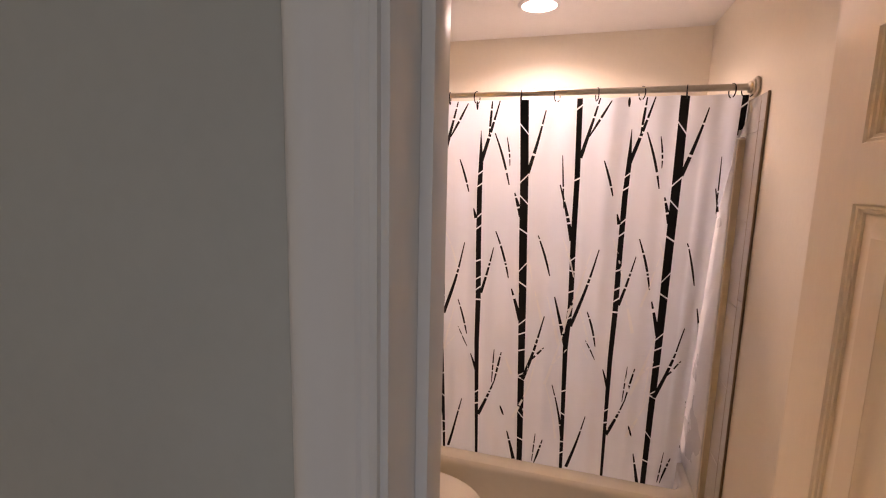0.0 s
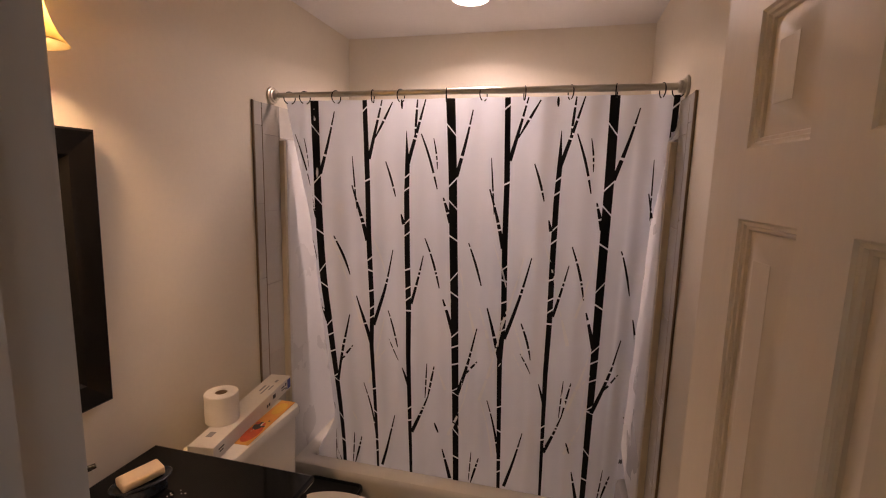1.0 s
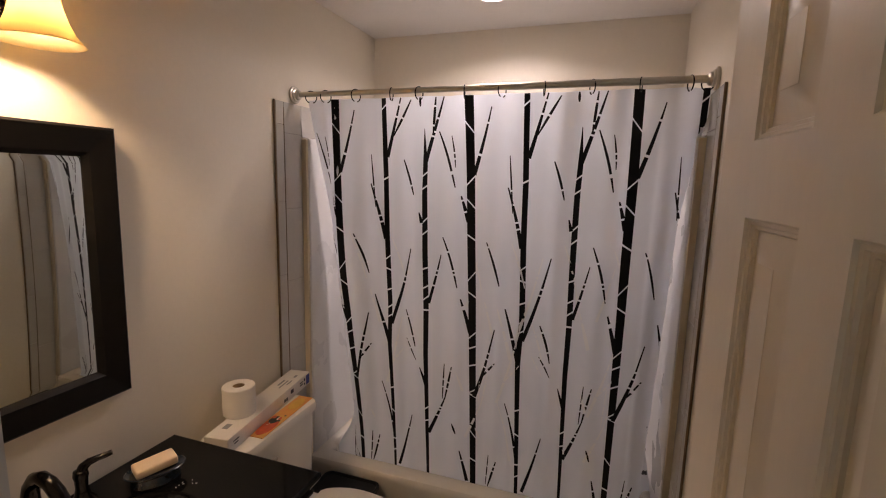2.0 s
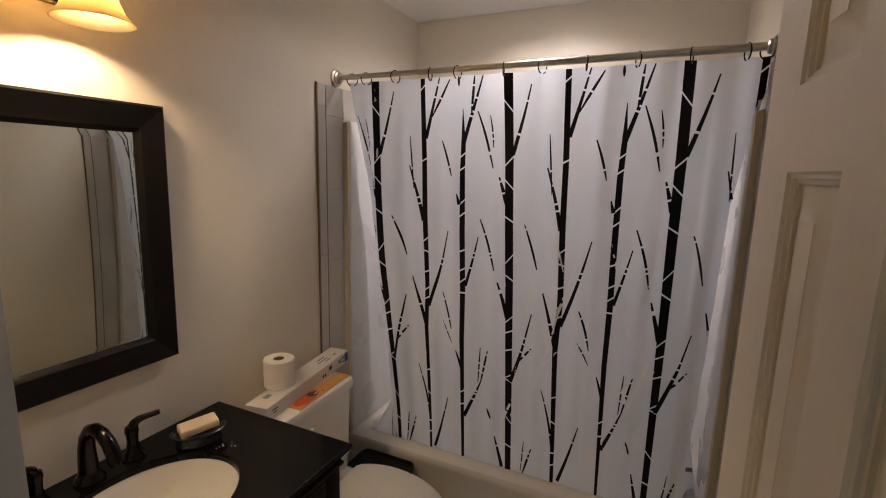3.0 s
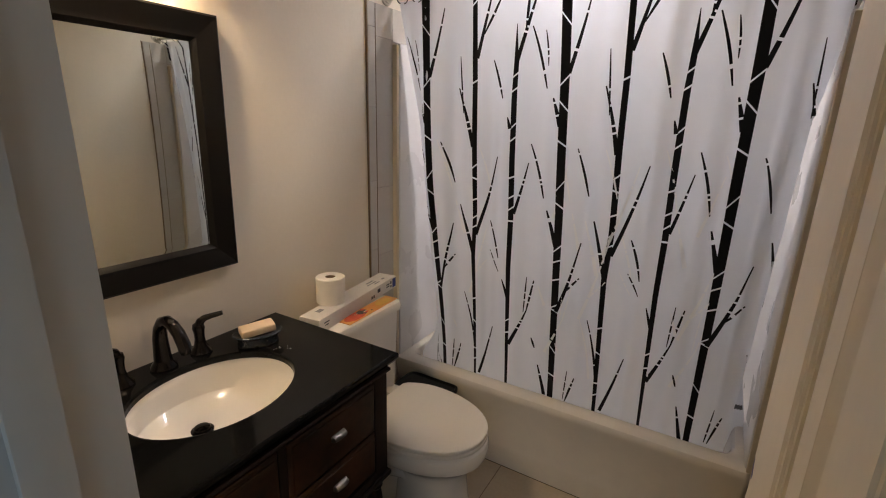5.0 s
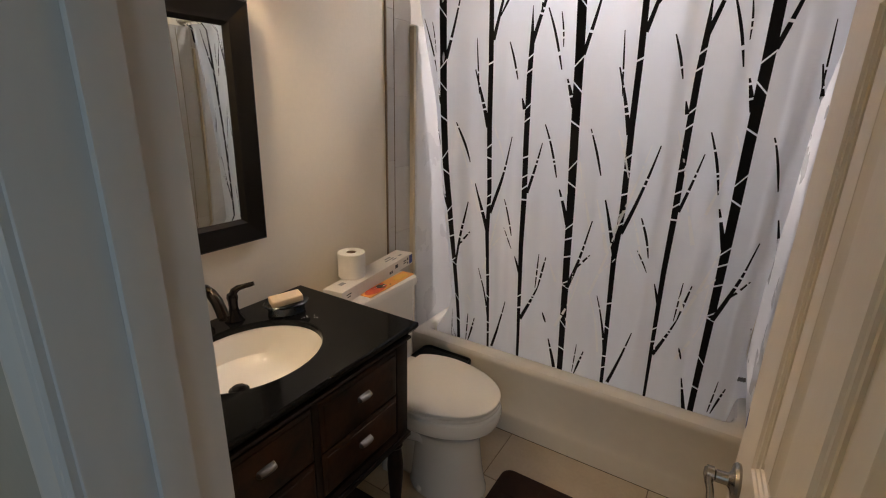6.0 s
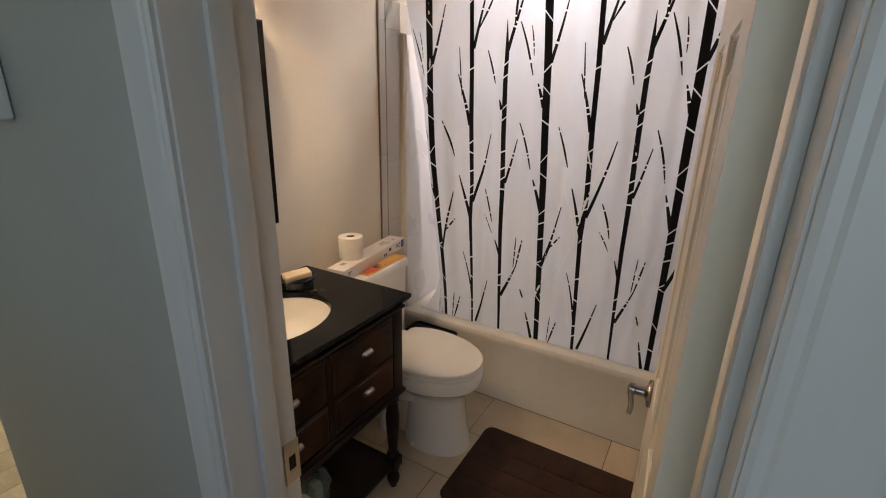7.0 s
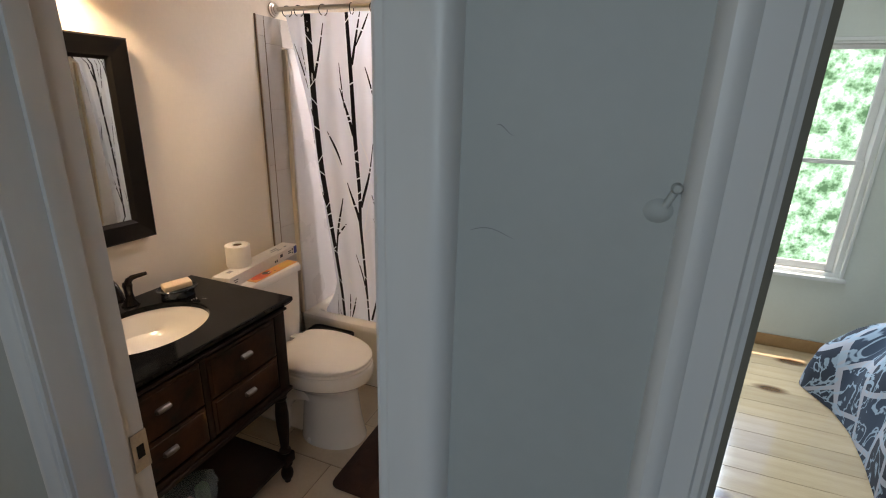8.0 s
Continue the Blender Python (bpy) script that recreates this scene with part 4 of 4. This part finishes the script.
rings(bm, [[(x, y, z) for y, z in ((MY_0 + d, MZ0 + d), (MY_1 - d, MZ0 + d), (MY_1 - d, MZ1 - d), (MY_0 + d, MZ1 - d))] for d, x in ((0.070, 0.004), (0.070, 0.0105), (0.092, 0.0125))], True, True)
part("glass", bm, glass, mir, "bevelled mirror glass")

# ---- vanity light ----
light = thing("vanity_light", "bronze bar wall light with two lit amber glass shades", "wall light")
part("back_plate", bbox(0.001, 0.60, 1.985, 0.018, 1.01, 2.085, 0.006), BRONZE, light)
for k in range(5):
    part("ridge", tube([(0.019, 0.61, 1.998 + 0.018 * k), (0.019, 1.0, 1.998 + 0.018 * k)], 0.0055, 8), BRONZE, light)
SHADE_P = [(0.028, 2.062), (0.034, 2.055), (0.038, 2.035), (0.043, 2.010), (0.050, 1.985), (0.060, 1.962), (0.072, 1.946), (0.078, 1.940)]
for y in (0.912, 0.700):
    part("arm", tube([(0.018, y, 2.045), (0.06, y, 2.075), (0.105, y, 2.088), (0.128, y, 2.082), (0.130, y, 2.066)], 0.008, 10), BRONZE, light)
    part("socket", lathe([(0.012, 2.085), (0.026, 2.078), (0.030, 2.064), (0.024, 2.050), (0.018, 2.03)], (0.130, y, 0)), BRONZE, light)
    bm = bmesh.new()
    lathe(SHADE_P + [(r - 0.003, h) for r, h in reversed(SHADE_P)], (0.130, y, 0), n=36, bm=bm, caps=False)
    part("shade", bm, SHADE, light, "frosted amber glass bell shade")
    part("bulb", lathe([(0.010, 2.035), (0.013, 2.022), (0.020, 2.008), (0.023, 1.994), (0.022, 1.984), (0.016, 1.975), (0.006, 1.971)], (0.130, y, 0), n=20), BULB, light, "glowing warm bulb")

# ---- ceiling light ----
dl = thing("downlight", "round recessed ceiling light, lit", "ceiling light")
part("trim_ring", lathe([(0.092, CZ - 0.001), (0.092, CZ - 0.004), (0.080, CZ - 0.010), (0.074, CZ - 0.009), (0.074, CZ - 0.001)], (0.758, 2.18, 0), n=40, caps=False), WHITE, dl)
part("lens", lathe([(0.074, CZ - 0.003), (0.070, CZ - 0.006)], (0.758, 2.18, 0), n=40), LENS, dl)

# ---- toilet ----
wc = thing("toilet", "white two-piece toilet with its lid closed", "toilet")
TYC = 1.545


def ring_at(x0, x1, half, z, cut=0.0, n=44):
    """An egg-shaped ring, round in front; cut: a straight back edge at that x."""
    pts = []
    for i in range(n):
        a = 2 * math.pi * i / n
        c, s = math.cos(a), math.sin(a)
        xc = x0 + (x1 - x0) * 0.44
        x = xc + (x1 - xc) * c if c > 0 else xc + (xc - x0) * c
        sq = abs(s) ** (0.85 if c < 0 else 0.92)
        pts.append((max(x, cut), TYC + math.copysign(half * sq, s), z * 1.028))
    return pts


bm = bmesh.new()
rings(bm, [ring_at(*a) for a in ((0.34, 0.672, 0.131, 0.0), (0.34, 0.672, 0.131, 0.012), (0.345, 0.666, 0.127, 0.026), (0.35, 0.650, 0.116, 0.11), (0.355, 0.640, 0.108, 0.19), (0.35, 0.636, 0.106, 0.235), (0.34, 0.638, 0.109, 0.258), (0.32, 0.646, 0.122, 0.278), (0.28, 0.660, 0.144, 0.298), (0.24, 0.678, 0.167, 0.318), (0.215, 0.692, 0.181, 0.333),
                                 (0.207, 0.700, 0.187, 0.337), (0.202, 0.708, 0.192, 0.343), (0.20, 0.714, 0.195, 0.362), (0.20, 0.714, 0.195, 0.385), (0.20, 0.710, 0.193, 0.396), (0.205, 0.700, 0.187, 0.402), (0.26, 0.66, 0.15, 0.403))])
part("bowl", bm, PORC, wc)
part("pedestal_back", bbox(0.06, TYC - 0.075, 0.0, 0.46, TYC + 0.075, 0.32, 0.03, 4), PORC, wc)
part("trapway", tube([(0.48, TYC - 0.060, 0.20), (0.42, TYC - 0.078, 0.245), (0.34, TYC - 0.084, 0.235), (0.28, TYC - 0.082, 0.17), (0.26, TYC - 0.078, 0.08), (0.25, TYC - 0.075, 0.0)], [0.026, 0.032, 0.036, 0.036, 0.034, 0.034], 14), PORC, wc)
part("deck", bbox(0.03, TYC - 0.17, 0.33, 0.30, TYC + 0.17, 0.414, 0.02, 4), PORC, wc)
bm = bmesh.new()
rings(bm, [ring_at(*a) for a in ((0.20, 0.700, 0.190, 0.4045, 0.262), (0.196, 0.706, 0.194, 0.408, 0.259), (0.196, 0.706, 0.194, 0.416, 0.259), (0.20, 0.701, 0.190, 0.420, 0.262))])
part("seat", bm, SEATW, wc)
bm = bmesh.new()
rings(bm, [ring_at(*a) for a in ((0.20, 0.699, 0.188, 0.4225, 0.262), (0.194, 0.706, 0.194, 0.426, 0.257), (0.194, 0.707, 0.196, 0.4375, 0.257), (0.1965, 0.7045, 0.1935, 0.4402, 0.2595), (0.203, 0.698, 0.188, 0.4406, 0.266), (0.215, 0.686, 0.178, 0.4409, 0.275), (0.26, 0.640, 0.145, 0.4412, 0.300), (0.36, 0.56, 0.08, 0.4415))])
part("lid", bm, SEATW, wc)
for y in (TYC - 0.075, TYC + 0.075):
    part("seat_hinge", bbox(0.215, y - 0.022, 0.413, 0.256, y + 0.022, 0.448, 0.006, 3), SEATW, wc)
bm = bmesh.new()
loops = []
for z, g in ((0.392, 0.020), (0.40, 0.012), (0.45, 0.008), (0.765, 0.0)):
    loops.append([(x, y, z) for x, y in rounded(0.022, TYC - 0.212 + g, 0.205 - g * 0.8, TYC + 0.188 - g, 0.028, 5)])
rings(bm, loops)
part("tank", bm, PORC, wc)
bm = bmesh.new()
loops = []
for z, g in ((0.766, 0.006), (0.770, 0.0), (0.790, -0.001), (0.802, 0.004), (0.808, 0.016)):
    loops.append([(x, y, z) for x, y in rounded(0.012 + g, TYC - 0.222 + g, 0.218 - g, TYC + 0.198 - g, 0.034, 5)])
rings(bm, loops)
part("tank_lid", bm, PORC, wc)
lever = part("flush_lever", tube([(0.205, TYC - 0.15, 0.72), (0.222, TYC - 0.15, 0.72), (0.226, TYC - 0.12, 0.717), (0.226, TYC - 0.08, 0.712)], [0.012, 0.010, 0.007, 0.008], 10), NICKEL, wc, "metal flush lever")
part("bolt_cap", lathe([(0.014, 0.0), (0.014, 0.012), (0.008, 0.02)], (0.44, TYC - 0.119, 0.010)), SEATW, wc)
part("supply_hose", tube([(0.02, 1.36, 0.18), (0.07, 1.355, 0.18), (0.10, 1.36, 0.24), (0.10, 1.39, 0.34), (0.10, 1.41, 0.395)], 0.007, 10), STEEL, wc, "braided water supply hose")

# ---- things on the tank ----
carton = thing("carton", "long white printed carton lying on the toilet tank", "carton", pose(0.098, 1.565, 0.809, 0, 0, 7.8))
part("sleeve", bbox(-0.043, -0.272, 0, 0.043, 0.272, 0.052, 0.0015, 1), CARD, carton)
INK = mat("dark_ink", (0.03, 0.03, 0.045), 0.5)
BLUE = mat("blue_ink", (0.04, 0.06, 0.30), 0.5)
part("blue_end", bbox(0.0431, 0.240, 0.006, 0.0436, 0.268, 0.046, 0), BLUE, carton, "blue printed panel")
for y, z, w, h in ((0.226, 0.028, 0.010, 0.012), (0.226, 0.012, 0.010, 0.009), (0.200, 0.030, 0.026, 0.005), (0.200, 0.020, 0.026, 0.005), (0.125, 0.022, 0.022, 0.016), (0.085, 0.010, 0.010, 0.012), (0.070, 0.010, 0.010, 0.012), (-0.23, 0.03, 0.03, 0.004), (-0.23, 0.02, 0.02, 0.004)):
    part("print_mark", bbox(0.0431, y - w / 2, z, 0.0436, y + w / 2, z + h, 0), INK, carton)
for x, y, w, h in ((-0.012, 0.14, 0.008, 0.05), (0.004, 0.13, 0.006, 0.07), (0.018, 0.15, 0.006, 0.04), (-0.01, -0.20, 0.02, 0.03), (0.012, 0.21, 0.010, 0.022)):
    part("print_mark", bbox(x - w / 2, y - h / 2, 0.0521, x + w / 2, y + h / 2, 0.0525, 0), mat("grey_ink", (0.30, 0.30, 0.31), 0.5), carton)
roll = thing("toilet_roll", "full white toilet roll standing on the carton", "toilet roll", pose(0.085, 1.455, 0.8615))
bm = bmesh.new()
lathe([(0.020, 0.0), (0.052, 0.0), (0.054, 0.003), (0.054, 0.097), (0.052, 0.100), (0.020, 0.100), (0.020, 0.0)], n=40, bm=bm, caps=False)
part("paper", bm, PAPER, roll)
bm = bmesh.new()
lathe([(0.0195, 0.001), (0.0195, 0.098), (0.018, 0.098), (0.018, 0.001), (0.0195, 0.001)], n=24, bm=bm, caps=False)
part("core", bm, mat("brown_card", (0.28, 0.19, 0.12), 0.9), roll, "brown cardboard core")
pack = thing("seed_packet", "flat orange and yellow printed packet on the tank lid", "packet", pose(0.174, 1.570, 0.8085, 0, 0, 3.0))
part("sheet", bbox(-0.030, -0.155, 0, 0.030, 0.155, 0.0025, 0.0006, 1), mat("yellow_print", (0.80, 0.46, 0.12), 0.4, vary=0.15, scale=14, fine=60, color2=(0.80, 0.30, 0.08)), pack)
part("red_print", prism(oval(-0.001, -0.085, 0.026, 0.058, 28), 0.0026, 0.0030), mat("red_print", (0.75, 0.12, 0.05), 0.4, vary=0.15, scale=30), pack, "red printed area")
part("dark_print", prism(oval(-0.006, -0.040, 0.017, 0.026, 20), 0.0031, 0.0034), mat("dark_print", (0.05, 0.06, 0.06), 0.4, vary=0.3, scale=60), pack)
rng = random.Random(2)
for k in range(7):
    cx, cy = rng.uniform(-0.018, 0.016), rng.uniform(-0.075, 0.0)
    part("print_spot", prism(oval(cx, cy, rng.uniform(0.003, 0.008), rng.uniform(0.004, 0.014), 12), 0.0036 + 0.0002 * k, 0.0037 + 0.0002 * k), rng.choice((MATS["dark_print"], CARD, MATS["red_print"])), pack)
part("white_print", prism(oval(0.004, -0.028, 0.006, 0.012, 16), 0.0035, 0.0038), CARD, pack)
part("yellow_print", prism(oval(0.0, 0.090, 0.022, 0.045, 24), 0.0026, 0.0030), mat("gold_print", (0.85, 0.52, 0.10), 0.4), pack)

# ---- bin behind the toilet, bag under the vanity ----
bin_ = thing("waste_bin", "low black plastic waste bin beside the bathtub", "waste bin")
bm = bmesh.new()
loops = []
for g, z in ((0.018, 0.0), (0.016, 0.004), (0.002, 0.33), (-0.004, 0.335), (-0.004, 0.348), (0.004, 0.350), (0.010, 0.342), (0.030, 0.340)):
    loops.append([(x, y, z) for x, y in rounded(0.13 + g, 1.775 + g, 0.395 - g, 1.935 - g, max(0.012, 0.035 - max(g, 0)), 5)])
rings(bm, loops)
part("tub", bm, BLACKP, bin_)
bag = thing("shopping_bag", "clear plastic bag of packaged goods on the vanity shelf", "bag")
bm = bmesh.new()
rng = random.Random(9)
loops = []
for k in range(9):
    f = k / 8
    r = (0.075 * math.sin(math.pi * (0.22 + 0.6 * f))) * (1.0 if f < 0.75 else 1.25)
    loops.append([(0.40 + (r + 0.010 * noise.noise((i * 0.9, k * 0.8, 0))) * 1.0 * math.cos(2 * math.pi * i / 22), 0.80 + 1.45 * (r + 0.012 * noise.noise((i * 0.7, k * 0.9, 5))) * math.sin(2 * math.pi * i / 22), 0.133 + 0.16 * f) for i in range(22)])
rings(bm, loops, True, True)
film_m = mat("clear_film", (0.30, 0.42, 0.50), 0.18, vary=0.1, scale=20, fine=60, bump=0.1)
film_m.node_tree.nodes["Principled BSDF"].inputs["Alpha"].default_value = 0.45
part("film", bm, film_m, bag, "crumpled bluish clear film")
part("goods", bbox(0.37, 0.75, 0.136, 0.43, 0.83, 0.21, 0.01, 2), mat("red_pack", (0.55, 0.10, 0.06), 0.4, vary=0.3, scale=30, color2=(0.6, 0.55, 0.5)), bag)
part("goods", bbox(0.38, 0.84, 0.136, 0.42, 0.88, 0.24, 0.01, 2), mat("green_pack", (0.10, 0.22, 0.07), 0.4, vary=0.3, scale=30), bag)

# ---- hallway fittings ----
hook = thing("wall_hook", "small adhesive wall hook painted over in wall colour", "wall hook", pose(1.727, HALL_Y, 1.549) @ Matrix.Scale(0.62, 4))
part("plate", lathe([(0.0175, 0.0005), (0.0145, -0.002), (0.0100, -0.0042), (0.005, -0.005)], (0, 0, 0), "y", n=20, sx=0.9), HALL, hook)
part("neck", tube([(0.006, -0.002, 0.006), (0.011, -0.002, 0.017), (0.015, -0.002, 0.026)], 0.0045, 12), HALL, hook)
part("knob", lathe([(0.0065, 0.0), (0.0068, -0.006), (0.0045, -0.0105), (0.001, -0.0115)], (0.016, 0, 0.029), "y", n=16), HALL, hook)
th = thing("thermostat", "white wall thermostat on the grey hallway wall", "thermostat", pose(0.362, HALL_Y, 1.575))
part("case", bbox(-0.055, -0.026, -0.062, 0.042, -0.001, 0.062, 0.006, 3), WHITE, th)
part("dial_plate", bbox(-0.04, -0.029, -0.02, 0.03, -0.0262, 0.04, 0.002), CARD, th)

for k, (x0, z0, length) in enumerate(((1.580, 1.515, 0.040), (1.598, 1.602, 0.016))):
    pts = [(x0 + length * i / 8, HALL_Y - 0.0004, z0 + 0.004 * math.sin(i * 0.5 + k)) for i in range(9)]
    tagged(obj("wall_scuff", tube(pts, [0.0001, 0.0003, 0.0004, 0.0004, 0.0003, 0.0003, 0.0003, 0.0002, 0.0001], 6), mat("scuff_mark", (0.24, 0.24, 0.24), 0.8)), "thin dark scuff on the grey wall", "scuff", "wall scuffs", "structure")

# ---- bed ----
bed = thing("bed", "bed with a black and white patterned comforter", "bed")
QM = bpy.data.materials.new("comforter_cloth")
QM.use_nodes = True
nt = QM.node_tree
b = nt.nodes["Principled BSDF"]
b.inputs["Roughness"].default_value = 0.9
co, sep, sub, cmb, mp, br, n1, ad, rp = (nt.nodes.new(k) for k in ("ShaderNodeTexCoord", "ShaderNodeSeparateXYZ", "ShaderNodeMath", "ShaderNodeCombineXYZ",
    "ShaderNodeMapping", "ShaderNodeTexBrick", "ShaderNodeTexNoise", "ShaderNodeMixRGB", "ShaderNodeValToRGB"))
sub.operation = "SUBTRACT"
nt.links.new(co.outputs["Object"], sep.inputs[0])
nt.links.new(sep.outputs[0], sub.inputs[0])
nt.links.new(sep.outputs[2], sub.inputs[1])
nt.links.new(sub.outputs[0], cmb.inputs[0])
nt.links.new(sep.outputs[1], cmb.inputs[1])
mp.inputs["Rotation"].default_value = (0, 0, 0.35)
nt.links.new(cmb.outputs[0], mp.inputs[0])
nt.links.new(mp.outputs[0], br.inputs["Vector"])
br.inputs["Scale"].default_value, br.inputs["Mortar Size"].default_value = 3.0, 0.042
br.inputs["Brick Width"].default_value, br.inputs["Row Height"].default_value, br.offset = 0.72, 0.64, 0.42
br.inputs["Bias"].default_value = -0.1
br.inputs["Color1"].default_value, br.inputs["Color2"].default_value, br.inputs["Mortar"].default_value = (0.008, 0.008, 0.014, 1), (0.016, 0.030, 0.055, 1), (0.27, 0.26, 0.29, 1)
n1.inputs["Scale"].default_value, n1.inputs["Detail"].default_value, n1.inputs["Distortion"].default_value = 8.0, 3.0, 1.2
nt.links.new(mp.outputs[0], n1.inputs["Vector"])
els = rp.color_ramp.elements
els[0].position, els[0].color = 0.485, (0, 0, 0, 1)
els[1].position, els[1].color = 0.50, (0.85, 0.85, 0.85, 1)
e = els.new(0.545)
e.color = (0.85, 0.85, 0.85, 1)
e = els.new(0.56)
e.color = (0, 0, 0, 1)
nt.links.new(n1.outputs[0], rp.inputs[0])
nt.links.new(rp.outputs[0], ad.inputs[0])
nt.links.new(br.outputs[0], ad.inputs[1])
ad.inputs[2].default_value = (0.22, 0.28, 0.34, 1)
nt.links.new(ad.outputs[0], b.inputs["Base Color"])
bm = bmesh.new()
loops = []
for k in range(60):
    f = k / 59
    y = 0.95 + 2.2 * f
    hem = float(np.interp(y, (0.95, 2.1, 2.34, 2.60, 2.80, 2.95, 3.06, 3.15), (2.91, 2.91, 2.955, 2.985, 2.97, 2.915, 2.87, 2.93)))
    ring = []
    for i in range(52):
        g = i / 51
        x = hem + (4.24 - hem) * g ** 1.25
        side = min(1.0, (x - hem) / 0.26)
        far = min(1.0, (1 - f) / 0.13)
        h = 0.54 * max(0.0, math.sin(side * math.pi / 2) * math.sin(far * math.pi / 2)) ** 0.55
        soft = min(1.0, h * 5)
        h += soft * (0.05 * noise.noise((x * 4, y * 4, 1)) + 0.022 * noise.noise((x * 11, y * 9, 4)) + 0.012 * math.sin(y * 17 + x * 5))
        x -= 0.035 * math.sin(min(1.0, side) * math.pi) * (1 + 0.8 * math.sin(y * 15))
        ring.append((x, y + 0.03 * noise.noise((g * 5, f * 6, 8)), max(0.006 + 0.012 * soft, h)))
    loops.append(ring)
rings(bm, loops, False, False, False)
part("comforter", bm, QM, bed, "black and white patterned quilted comforter")
part("mattress", bbox(3.22, 1.0, 0.24, 4.2, 2.8, 0.42, 0.04, 3), CARD, bed)
part("bed_base", bbox(3.26, 1.02, 0.0, 4.2, 2.76, 0.24, 0.01), WOOD, bed)

# ---- plank floors ----
plank_rows("floor_bedroom", 1.662, 4.5, HALL_Y, BY, "glossy knotty pine plank floor", 0.163)
plank_floor("floor_hall", -2.5, 4.5, -1.1, HALL_Y - 0.001, "glossy knotty pine plank floor of the hallway", 0.142)
plank_floor("floor_far_room", -2.5, -0.12, HALL_Y, 2.5, "pine plank floor of the far room", 0.142)
